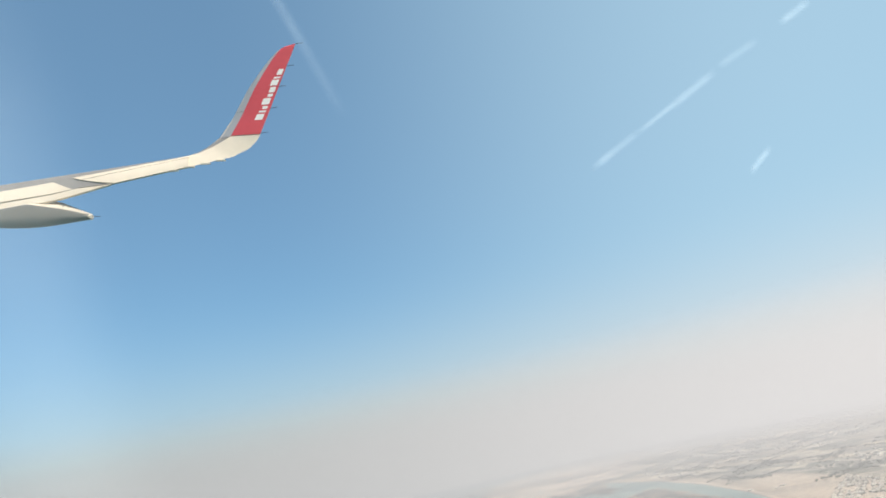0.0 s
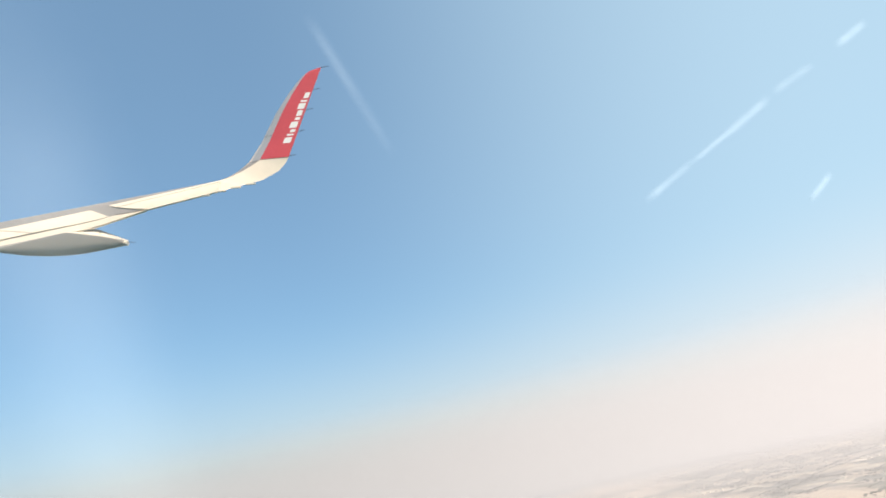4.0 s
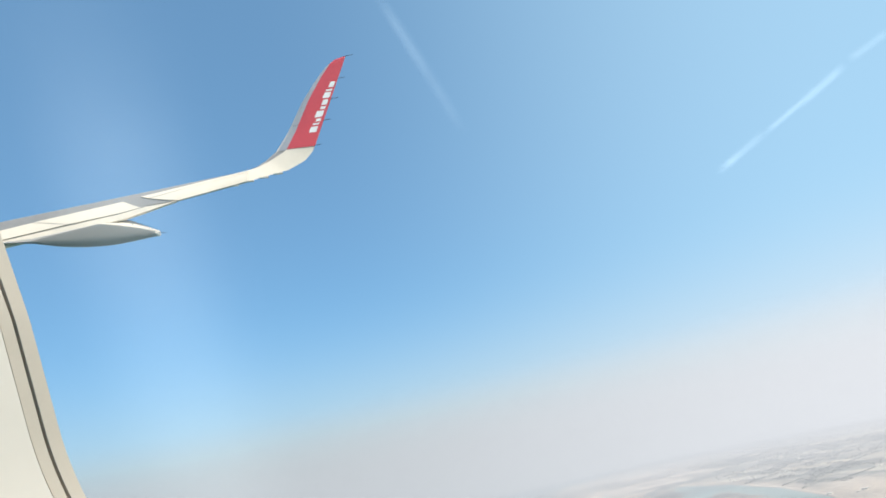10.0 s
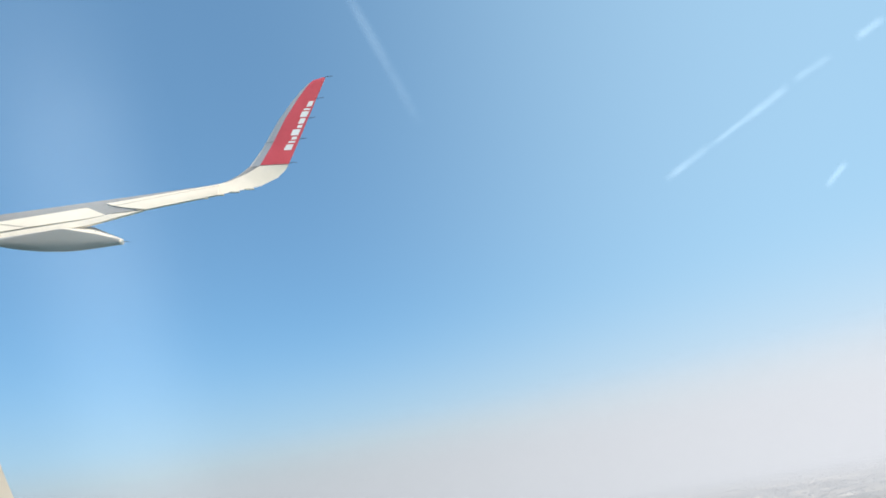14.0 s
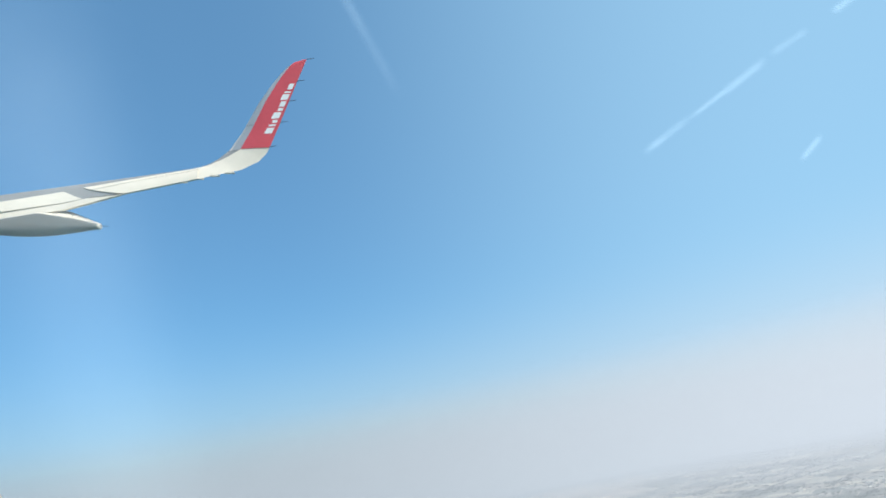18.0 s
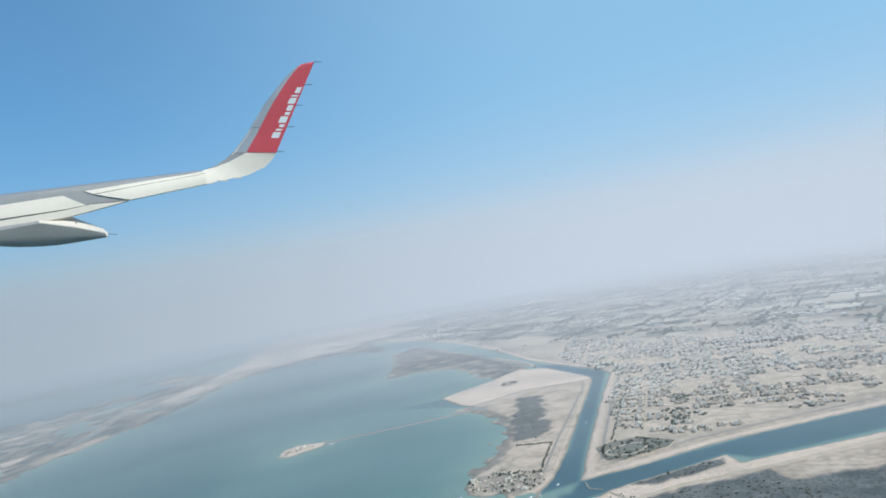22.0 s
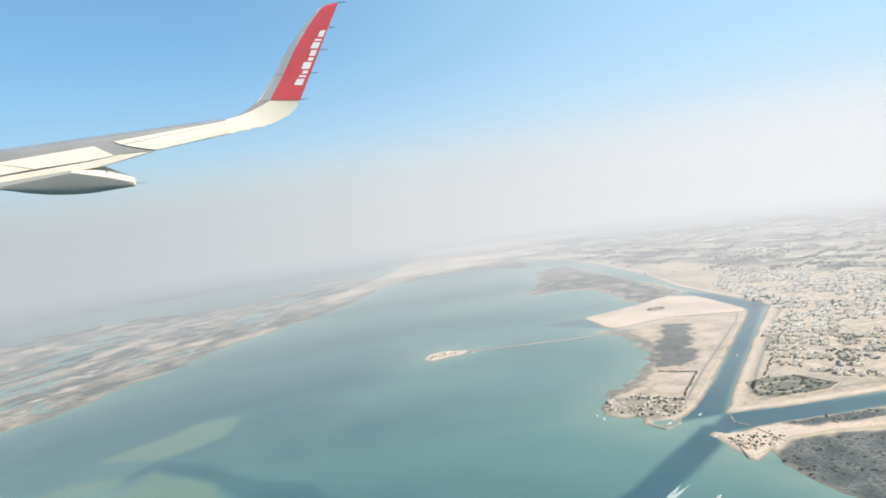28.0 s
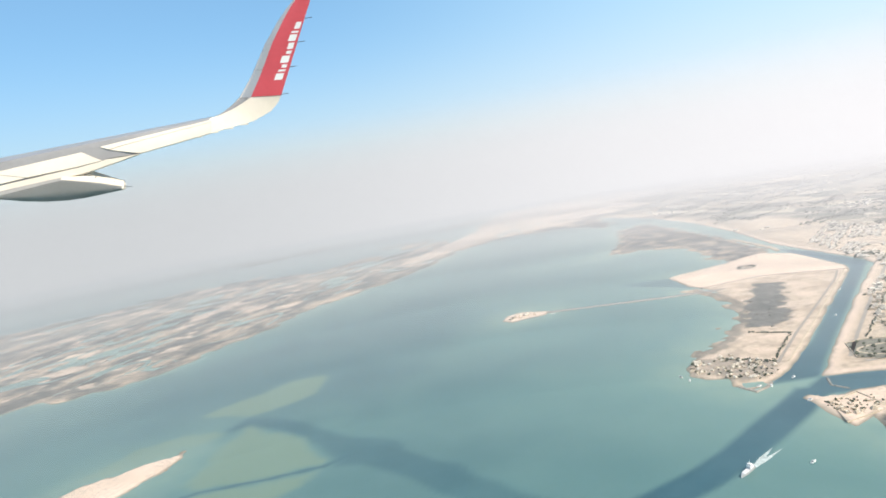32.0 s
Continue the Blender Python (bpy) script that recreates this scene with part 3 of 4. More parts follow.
def rear_edge(u):
    return along(u, (-6.168, -1.554), (-3.024, -1.104), (-1.372, -0.862), (-0.465, -0.619), (0.689, -0.399), (1.241, -0.288))


def strip_depth(u):
    return along(u, (-0.5, -0.08), (0.82, -0.055))


def skin_point(u, q, lift=0.0):
    """On the upper skin: q 0 at the grey strip's edge, 1 at the rear edge, lifted off along the skin's normal."""
    y0, y1 = strip_edge(u), rear_edge(u)
    bulge = 0.016 * math.sin(math.pi * q)
    return Vector((u, y0 + (y1 - y0) * q + 0.5 * (lift + bulge), strip_depth(u) + (along(u, (-0.48, 0.08), (0.7, 0.05)) - strip_depth(u)) * q + 0.86 * (lift + bulge)))


wing = empty("aircraft_wing", CRAFT)
tagged(wing, "white and grey airliner wing with a red upturned tip", "aircraft wing")

rings = []
for i in range(25):
    u = -6.20 + 7.02 * i / 24
    f, st, r, z = front_edge(u), strip_edge(u), rear_edge(u), strip_depth(u)
    deep = 0.40 + 0.6 * (0.84 - u) / 7.2
    keel = min(f - 0.06, r + 0.20 + 0.24 * deep)
    rings.append([(u, f - 0.012, z - 0.085), (u, f, z - 0.065), (u, f * 0.5 + st * 0.5 + 0.004, z - 0.02), (u, st, z), tuple(skin_point(u, 0.5, -0.004)), tuple(skin_point(u, 0.97, -0.006)),
                  (u, r + 0.006, z + 0.06), (u, min(f - 0.05, r + 0.13), z - 0.12), (u, keel, z - 0.10 - deep), (u, f - 0.05, z - 0.16 - deep), (u, f - 0.03, z - 0.16 - deep * 0.5)])
part("wing_box", loft(rings), GREY_PAINT, wing, "grey painted wing box")


def panel(near, far, lift, thick, n=8, m=3):
    """A slab on the upper skin; near and far are its two ends, each from its forward to its rear corner as (u, q)."""
    bm = bmesh.new()
    top, low = [], []
    for i in range(n + 1):
        a, b = (Vector(near[k]).lerp(Vector(far[k]), i / n) for k in (0, 1))
        top.append([bm.verts.new(skin_point(*a.lerp(b, j / m), lift)) for j in range(m + 1)])
        low.append([bm.verts.new(skin_point(*a.lerp(b, j / m), lift - thick)) for j in range(m + 1)])
    for i in range(n):
        for j in range(m):
            bm.faces.new((top[i][j], top[i][j + 1], top[i + 1][j + 1], top[i + 1][j]))
            bm.faces.new((low[i][j], low[i + 1][j], low[i + 1][j + 1], low[i][j + 1]))
        for j in (0, m):
            bm.faces.new((top[i][j], top[i + 1][j], low[i + 1][j], low[i][j]))
    for i in (0, n):
        for j in range(m):
            bm.faces.new((top[i][j], top[i][j + 1], low[i][j + 1], low[i][j]))
    bmesh.ops.recalc_face_normals(bm, faces=bm.faces)
    return bm


part("flap", panel(((-6.15, 0.62), (-6.15, 1.02)), ((-1.05, 0.72), (-0.48, 1.01)), 0.014, 0.05, 12), CREAM_PAINT, wing, "white flap")
part("spoiler", panel(((-6.15, 0.0), (-6.15, 0.60)), ((-3.06, 0.0), (-2.44, 0.612)), 0.016, 0.04), CREAM_PAINT, wing, "white spoiler panel")
part("spoiler", panel(((-3.04, 0.0), (-2.42, 0.614)), ((-1.46, 0.05), (-1.13, 0.695)), 0.016, 0.04), CREAM_PAINT, wing, "white spoiler panel")
part("rear_panel", panel(((-1.14, 0.0), (-1.00, 0.24)), ((0.86, 0.0), (0.86, 0.16)), 0.016, 0.03), CREAM_PAINT, wing, "white fixed panel ahead of the aileron")
part("aileron", panel(((-0.98, 0.275), (-0.44, 1.0)), ((0.85, 0.19), (0.84, 0.99)), 0.016, 0.04, 10), CREAM_PAINT, wing, "white aileron")


def seam(points, wide=0.008):
    bm = bmesh.new()
    for a, b in zip(points, points[1:]):
        rod(bm, a, b, wide / 2, n=6)
    return bm


part("panel_gap", seam([skin_point(-6.15 + 5.06 * i / 8, 0.61 + 0.10 * i / 8, 0.012) for i in range(9)]), GAP_GREY, wing, "dark gap ahead of the flap")
part("panel_gap", seam([skin_point(-1.0 + 1.8 * i / 6, 0.258 - 0.08 * i / 6, 0.012) for i in range(7)], 0.007), GAP_GREY, wing, "thin gap ahead of the aileron")
part("panel_gap", seam([skin_point(-3.05, 0.0, 0.018), skin_point(-2.74, 0.3, 0.018), skin_point(-2.43, 0.60, 0.018)]), GAP_GREY, wing)
part("panel_gap", seam([skin_point(-1.02, 0.70, 0.014), skin_point(-0.72, 0.86, 0.014), skin_point(-0.455, 1.0, 0.012)], 0.014), GAP_GREY, wing)
for u, v, z in ((0.586, -0.418, 0.06), (0.884, -0.358, 0.06), (1.166, -0.308, 0.06), (1.442, -0.257, 0.06)):
    part("hinge_tab", box(bmesh.new(), u - 0.11, v - 0.010, z - 0.10, u + 0.07, v + 0.012, z), CREAM_PAINT, wing)

# canoe-shaped fairing under the flap; the side's shade is put into its grey
rings, roof = [], []
for i in range(29):
    u = -3.58 + (3.58 - 0.866) * i / 28
    crest = along(u, (-3.58, -1.098), (-3.014, -1.115), (-1.833, -0.925), (-1.28, -1.040), (-0.862, -1.160))
    back = along(u, (-3.58, -1.06), (-1.874, -0.890), (-1.396, -0.877), (-0.873, -1.139))
    low = along(u, (-3.58, -1.105), (-3.027, -1.158), (-2.541, -1.268), (-2.17, -1.318), (-1.858, -1.334), (-1.58, -1.328), (-1.317, -1.300), (-0.871, -1.244))
    d = crest - low
    rings.append([(u, back, -0.09), (u, crest + 0.002, 0.20), (u, crest - 0.006, 0.215), (u, crest - d * 0.5, 0.222), (u, crest - d * 0.82, 0.200), (u, low + 0.004, 0.15), (u, low, 0.08),
                  (u, low + d * 0.15, -0.04), (u, crest - d * 0.4, -0.10)])
    if u > -1.88:
        roof.append([(u, crest + 0.010, 0.205), (u, back + 0.008, -0.085), (u, back - 0.004, -0.085), (u, crest, 0.205)])
fairing = part("flap_fairing", loft(rings), FAIRING_SHADE_GREY, wing, "grey canoe-shaped flap track fairing, darkened for its side shade")
part("fairing_roof", loft(roof), CREAM_PAINT, fairing, "white upper face")
part("fairing_cap", loft([[(u, -1.194 + h * math.sin(a), 0.075 + w * math.cos(a)) for a in [2 * math.pi * i / 14 for i in range(14)]] for u, w, h in ((-0.882, 0.15, 0.050), (-0.858, 0.155, 0.053), (-0.840, 0.11, 0.043))]), CREAM_PAINT, fairing, "white tail cap")
part("static_wick", rod(bmesh.new(), (-0.85, -1.184, 0.12), (-0.69, -1.204, 0.12), 0.006, 0.003), DARK_SEAL, fairing)

# blended tip: curved root and upright blade, each row from its leading to its trailing edge
TIP = [((0.827, -0.128, -0.12), (0.689, -0.399, 0.05)), ((1.029, -0.064, -0.14), (1.241, -0.288, 0.05)), ((1.214, 0.043, -0.15), (1.637, -0.21, 0.05)),
       ((1.325, 0.129, -0.16), (1.967, -0.054, 0.05)), ((1.382, 0.178, -0.17), (2.117, 0.098, 0.04)), ((1.427, 0.216, -0.18), (2.187, 0.217, 0.04)),
       ((1.69, 0.574, -0.17), (2.35, 0.576, 0.03)), ((2.022, 1.135, -0.13), (2.603, 1.141, 0.02)), ((2.304, 1.514, -0.1), (2.773, 1.521, 0.02)),
       ((2.483, 1.721, -0.08), (2.868, 1.728, 0.01)), ((2.628, 1.862, -0.06), (2.931, 1.869, 0.01)), ((2.748, 1.935, -0.04), (2.96, 1.934, 0.01)), ((2.889, 1.973, -0.02), (2.984, 1.988, 0.01))]
HUMP = [(0.0, 0.0), (0.04, 0.35), (0.15, 0.75), (0.35, 1.0), (0.6, 0.8), (0.85, 0.35), (1.0, 0.04)]


def tip_point(k, s, proud=0.0, side=1.0):
    """On the tip's inner (1) or outer (-1) face: k counts the rows, s runs from the leading to the trailing edge."""
    i = min(int(k), len(TIP) - 2)
    a = Vector(TIP[i][0]).lerp(Vector(TIP[i + 1][0]), k - i)
    b = Vector(TIP[i][1]).lerp(Vector(TIP[i + 1][1]), k - i)
    rise = min(1.0, k / 5)
    face = Vector((-0.35 * rise, 0.75 * (1 - rise), 0.66 + 0.28 * rise)).normalized()
    h = along(s, *HUMP) * 0.075 * (b - a).length
    return a.lerp(b, s) + face * (h + proud) * side


part_rows = [i / 4 for i in range(4 * len(TIP) - 3)]
tip = part("wing_tip", loft([[tuple(tip_point(k, s)) for s, _ in HUMP] + [tuple(tip_point(k, s, 0.0, -1.0)) for s, _ in HUMP[-2:0:-1]] for k in part_rows]), CREAM_PAINT, wing, "white upturned wing tip")


def skin(k0, k1, s0, s1, proud, nk=16, ns=6):
    """A thin painted skin on the inner face; s0 and s1 may be functions of the row."""
    bm = bmesh.new()
    grid = []
    for i in range(nk + 1):
        k = k0 + (k1 - k0) * i / nk
        a, b = (f(k) if callable(f) else f for f in (s0, s1))
        grid.append([bm.verts.new(tip_point(k, a + (b - a) * j / ns, proud)) for j in range(ns + 1)])
    for r0, r1 in zip(grid, grid[1:]):
        for j in range(ns):
            bm.faces.new((r0[j], r0[j + 1], r1[j + 1], r1[j]))
    return bm


def metal_edge(k):
    return along(k, (5, 0.30), (6, 0.27), (7, 0.24), (9, 0.18), (10, 0.13), (10.6, 0.03))


part("red_panel", skin(5, 12, metal_edge, 1.0, 0.004, 28), RED_PAINT, tip, "red painted panel")
part("leading_edge", skin(5, 10.5, 0.0, metal_edge, 0.003, 22, 4), SILVER, tip, "bare metal leading edge")
part("root_leading_edge", skin(0.4, 5, 0.0, lambda k: along(k, (0.4, 0.04), (2, 0.16), (5, 0.30)), 0.003, 18, 4), GREY_PAINT, tip, "grey leading edge of the curved root")
part("edge_joint", seam([tip_point(6.2, s, 0.006) for s in (0.0, 0.08, 0.16, 0.26)], 0.006), GAP_GREY, tip)
part("edge_joint", seam([tip_point(4.4, s, 0.006) for s in (0.0, 0.08, 0.16, 0.26)], 0.006), GAP_GREY, tip)
part("paint_line", seam([tip_point(5, 0.3 + 0.7 * i / 6, 0.004) for i in range(7)], 0.008), GAP_GREY, tip, "thin dark line under the red paint")

# the airline's name, as plain white marks of the letters' sizes
for k, (a, wide, tall) in enumerate(((0.0, 0.100, 0.17), (0.128, 0.030, 0.15), (0.185, 0.050, 0.11), (0.262, 0.108, 0.17), (0.395, 0.050, 0.11), (0.470, 0.095, 0.12), (0.590, 0.100, 0.16), (0.712, 0.030, 0.15), (0.775, 0.100, 0.12))):
    v0, v1 = 0.50 + a * 1.13, 0.50 + (a + wide) * 1.13
    k0, k1 = (along(v, *[(TIP[i][1][1], i) for i in range(5, 13)]) for v in (v0, v1))
    c = (Vector(TIP[int(k0)][1]) - Vector(TIP[int(k0)][0])).length * (1 - 0.14 * (k0 - int(k0)))
    base = 0.90 + 0.05 * a
    part("name_mark", skin(k0, k1, base - 0.85 * tall / c, base, 0.007, 2, 3), LETTER_WHITE, tip, "white painted mark")
for k in (5.05, 6.25, 7.0, 8.1, 12.0):
    p = tip_point(k, 0.98)
    part("static_wick", rod(bmesh.new(), p, p + Vector((0.15, 0.012, 0.03)), 0.007, 0.004), DARK_SEAL, tip)


# ---- cabin window: rim, seal and side panel beside the seat ----
WINDOW = heading(12, 1.8020, 1.2990, 317.5726, -0.51, 18.49, -10.18)[1]
PLASTIC = material("cabin_plastic", (0.70, 0.635, 0.56), 0.55, 0.0, 6.0, 0.05, 0.0004)
SEAL_BROWN = material("window_seal_rubber", (0.24, 0.205, 0.17), 0.7, 0.0, 8.0, 0.15)
RIM = material("window_rim_plastic", (0.60, 0.52, 0.43), 0.5, 0.0, 8.0, 0.08)
cabin_window = empty("cabin_window", WINDOW)
tagged(cabin_window, "oval aircraft cabin window with a pale plastic surround", "window")


def opening_edge(v):
    """The window opening's curved side, across the pane at height v."""
    return -0.0906 - 0.20 * v - 0.07 * max(0.0, v) + 7.3 * max(0.0, -0.025 - v) ** 2


def inset_edge(v):
    return opening_edge(v) - 0.0050 - 0.02 * max(0.0, v)


FAR = 1.38


def window_band(x0, z0, x1, z1, steps=5, high=0.10, lowest=-0.078):
    """A curved band beside the opening; x0 and x1 mix between the opening's edge (0), the panel's edge (1) and metres beyond it."""
    rings = []
    for i in range(61):
        v = lowest + (high - lowest) * i / 60
        ring = []
        for j in range(steps + 1):
            x, z = x0 + (x1 - x0) * j / steps, z0 + (z1 - z0) * j / steps
            a, b = opening_edge(v), inset_edge(v)
            ring.append((FAR * (a + (b - a) * x if x <= 1 else b - (x - 1)), FAR * v, FAR * z))
        rings.append(ring + [(p[0] - 0.006, p[1], p[2] - 0.004) for p in reversed(ring)])
    return loft(rings)


part("rim", window_band(0.0, -0.1415, 0.46, -0.1402), RIM, cabin_window, "tan plastic window rim")
part("seal", window_band(0.46, -0.1412, 0.60, -0.1408), SEAL_BROWN, cabin_window, "dark rubber seal")
part("bevel", window_band(0.60, -0.1400, 1.0, -0.1388), RIM, cabin_window, "shaded bevel of the panel")
part("side_panel", window_band(1.0, -0.1386, 1.05, -0.106, 8), PLASTIC, cabin_window, "off-white cabin side panel")

# scratches and a broad pale band on the pane
def pane_material(name, amount, grain):
    m = bpy.data.materials.new(name)
    m.use_nodes = True
    n, l = m.node_tree.nodes, m.node_tree.links
    n.clear()
    out, both, clear, film = (n.new(k) for k in ("ShaderNodeOutputMaterial", "ShaderNodeAddShader", "ShaderNodeBsdfTransparent", "ShaderNodeBsdfDiffuse"))
    co = n.new("ShaderNodeTexCoord").outputs["Object"]
    mul = n.new("ShaderNodeMath")
    mul.operation = "MULTIPLY"
    rough = n.new("ShaderNodeMath")
    rough.operation = "MULTIPLY"
    rough.inputs[1].default_value = amount
    l.new(noise_out(n, l, co, grain, 5, 0.2, 0.7), rough.inputs[0])
    l.new(attribute(n, "fade"), mul.inputs[0])
    l.new(rough.outputs[0], mul.inputs[1])
    l.new(mul.outputs[0], film.inputs["Color"])
    l.new(clear.outputs[0], both.inputs[0])
    l.new(film.outputs[0], both.inputs[1])
    l.new(both.outputs[0], out.inputs["Surface"])
    return m


SCRATCH, PANE_BAND = pane_material("pane_scratch_haze", 0.16, 60.0), pane_material("pale_pane_band", 0.125, 9.0)
GLINT = pane_material("bright_pane_scratch", 0.27, 90.0)


def streak(ax, ay, bx, by, wide):
    """A thin film on the pane from a to b, fading out at its sides and ends."""
    bm = bmesh.new()
    fade = bm.verts.layers.float.new("fade")
    a, b = Vector((ax, ay)), Vector((bx, by))
    d = (b - a).normalized()
    s = Vector((-d.y, d.x)) * wide / 2
    rows = []
    for i in range(13):
        u = i / 12
        row = []
        for j in range(9):
            q = a + (b - a) * u + s * (j / 4 - 1)
            v = bm.verts.new((q.x, q.y, -0.1396))
            v[fade] = (math.sin(math.pi * j / 8) ** 2) * min(1.0, 4 * u, 4 * (1 - u))
            row.append(v)
        rows.append(row)
    for r0, r1 in zip(rows, rows[1:]):
        for j in range(8):
            bm.faces.new((r0[j], r0[j + 1], r1[j + 1], r1[j]))
    return bm


for ax, ay, bx, by, wide in ((-0.0050, 0.0710, 0.0125, 0.0395, 0.0034), (0.0655, 0.0275, 0.0765, 0.0360, 0.0024), (0.0755, 0.0350, 0.0850, 0.0422, 0.0018), (0.0830, 0.0405, 0.0935, 0.0488, 0.0026),
                             (0.0940, 0.0495, 0.1030, 0.0553, 0.0024), (0.1080, 0.0588, 0.1150, 0.0640, 0.0026), (0.1010, 0.0260, 0.1060, 0.0320, 0.0022)):
    part("scratch", streak(ax, ay, bx, by, wide), SCRATCH if ax < 0.05 else GLINT, cabin_window, "whitish scratch on the pane")
part("pane_band", streak(-0.0780, 0.0930, -0.0290, -0.1160, 0.050), PANE_BAND, cabin_window, "broad pale band on the pane")

# ---- roads and banks ----
DUSTY_ROAD = material("dusty_asphalt", (0.30, 0.27, 0.235), 0.9, 0.0, 0.05, 0.12, grain=0.6)
TRACK = material("sand_track", (0.50, 0.41, 0.31), 0.95, 0.0, 0.08, 0.15, grain=0.7)
CAUSEWAY = material("causeway_gravel", (0.29, 0.28, 0.27), 0.9, 0.0, 0.1, 0.2, grain=1.0)
ROCK = material("rubble_stone", (0.34, 0.31, 0.27), 0.9, 0.0, 0.2, 0.3, 0.3, grain=1.5)


def ribbon(name, pts, width, z, mat, label, category, slope=0.0, foot=0.0, kind="structure"):
    """A strip along a line, with a flat top and, with a slope, banked sides."""
    rings = []
    for i, p in enumerate(pts):
        a, b = Vector(pts[max(0, i - 1)]), Vector(pts[min(len(pts) - 1, i + 1)])
        d = (b - a).normalized()
        s = Vector((-d.y, d.x))
        c = Vector(p)
        ring = []
        for side, h in ((-width / 2 - slope, foot), (-width / 2, z), (width / 2, z), (width / 2 + slope, foot)):
            q = c + s * side
            ring.append((q.x, q.y, h))
        rings.append(ring)
    return tagged(part(name, loft(rings), mat, None, smooth=False), label, category, kind=kind)


def offset(pts, side):
    out = []
    for i, p in enumerate(pts):
        a, b = Vector(pts[max(0, i - 1)]), Vector(pts[min(len(pts) - 1, i + 1)])
        d = (b - a).normalized()
        out.append((p[0] - d.y * side, p[1] + d.x * side))
    return out


AX_TOWN, AY_TOWN = Vector((0.6, 0.8)), Vector((0.8, -0.6))
EAST_BANK, NORTH_BANK = MAIN_BANK[8:16], MAIN_BANK[15:]
ribbon("road", [(835, 1262), (720, 1120), (614, 982), (529, 880)], 5, 1.84, TRACK, "pale unpaved road into the town", "road", 0.5, 1.2)
ribbon("road", offset(EAST_BANK[1:-1], 24), 5, 1.85, DUSTY_ROAD, "dusty road along the canal bank", "road", 0.5, 1.2)
ribbon("road", offset(NORTH_BANK[1:], 34), 5, 1.85, DUSTY_ROAD, "dusty road beside the wide canal", "road", 0.5, 1.2)
ribbon("road", [(907, 1544), (1116, 1414), (1347, 1228), (1672, 1031), (2376, 718)], 9, 1.9, DUSTY_ROAD, "wide dusty main road across the plain", "road", 1.0, 1.2)
ribbon("road", [(845, 1954), (1062, 1908), (1400, 1712), (2146, 1395), (3355, 927)], 11, 1.9, TRACK, "pale unpaved highway strip between fields", "road", 1.0, 1.2)
ribbon("road", [(650, 3062), (1174, 2588), (1822, 2272), (3273, 1722)], 16, 1.9, TRACK, "pale unpaved highway strip between fields", "road", 1.0, 1.2)
ribbon("track", [(393, 849), (479, 964), (578, 1088), (703, 1248), (739, 1304)], 4, 1.8, DUSTY_ROAD, "dark vehicle track across the sand", "track", 0.4, 1.2)
ribbon("track", offset([(414, 843), (526, 988), (591, 1074), (714, 1236), (764, 1303)], 9), 3, 1.8, TRACK, "sandy track along the canal edge", "track", 0.4, 1.2)
ribbon("track", [(420, 679), (491, 680), (624, 647), (804, 619), (1358, 500)], 6, 1.9, TRACK, "pale embankment track through the marsh", "track", 2.0, 0.8)
for k in range(3, 13):
    a0 = Vector((413, 783)) + AX_TOWN * (k * 43 - 4.5) + AY_TOWN * 34
    length = min(620, (43 * k - 68) / 0.578 - 40)
    ribbon("street", [tuple(a0), tuple(a0 + AY_TOWN * length * 0.5), tuple(a0 + AY_TOWN * length)], 3.2, 1.83, TRACK, "dusty unpaved street between house plots", "street", 0.3, 1.2)
for k in range(1, 7):
    a0 = Vector((413, 783)) + AX_TOWN * (80 + 0.6 * (k * 80 + 5)) + AY_TOWN * (k * 80 + 5)
    ribbon("street", [tuple(a0), tuple(a0 + AX_TOWN * 200), tuple(a0 + AX_TOWN * 460)], 3.2, 1.85, TRACK, "dusty unpaved street between house plots", "street", 0.3, 1.2)
ribbon("canal_dyke", offset([(475, 1338), (615, 1365), (763, 1311)], -3), 3, 2.0, ROCK, "low rubble dyke edging the sand plot", "dyke", 2.0, 0.4)
ribbon("causeway", JETTY[:1] + [(204, 1330), (320, 1315), (386, 1305), (450, 1299)] + JETTY[-1:], 4.8, 2.2, CAUSEWAY, "thin straight causeway leading out to an islet", "causeway", 2.2, -1.0)
ribbon("dyke", [(771, 1868), (779, 1654), (767, 1601)], 8, 2.0, TRACK, "sandy dyke between canal and marsh", "dyke", 3.0, 0.5)
ribbon("breakwater", [(314, 787), (325, 765), (343, 775), (353, 787)], 3, 1.4, ROCK, "low curved stone breakwater", "breakwater", 2.5, -1.5)
ribbon("breakwater", [(416, 775), (408, 752), (419, 735)], 2, 0.9, ROCK, "thin stone sill across the canal mouth", "breakwater", 1.5, -1.5)


def inside(x, y, poly):
    hit = False
    for (ax, ay), (bx, by) in zip(poly, poly[1:] + poly[:1]):
        if (ay > y) != (by > y) and x < ax + (y - ay) * (bx - ax) / (by - ay):
            hit = not hit
    return hit


# ---- houses ----
WHITE_WALL = material("white_plaster", (0.80, 0.74, 0.645), 0.85, 0.0, 0.4, 0.10, grain=3.0)
CREAM_WALL = material("cream_plaster", (0.66, 0.57, 0.45), 0.85, 0.0, 0.4, 0.12, grain=3.0)
ROOF_SCREED = material("pale_roof_screed", (0.74, 0.68, 0.59), 0.9, 0.0, 0.5, 0.15, grain=3.0)
TAN_BLOCK = material("tan_blockwork", (0.50, 0.42, 0.32), 0.9, 0.0, 0.5, 0.14, grain=3.0)


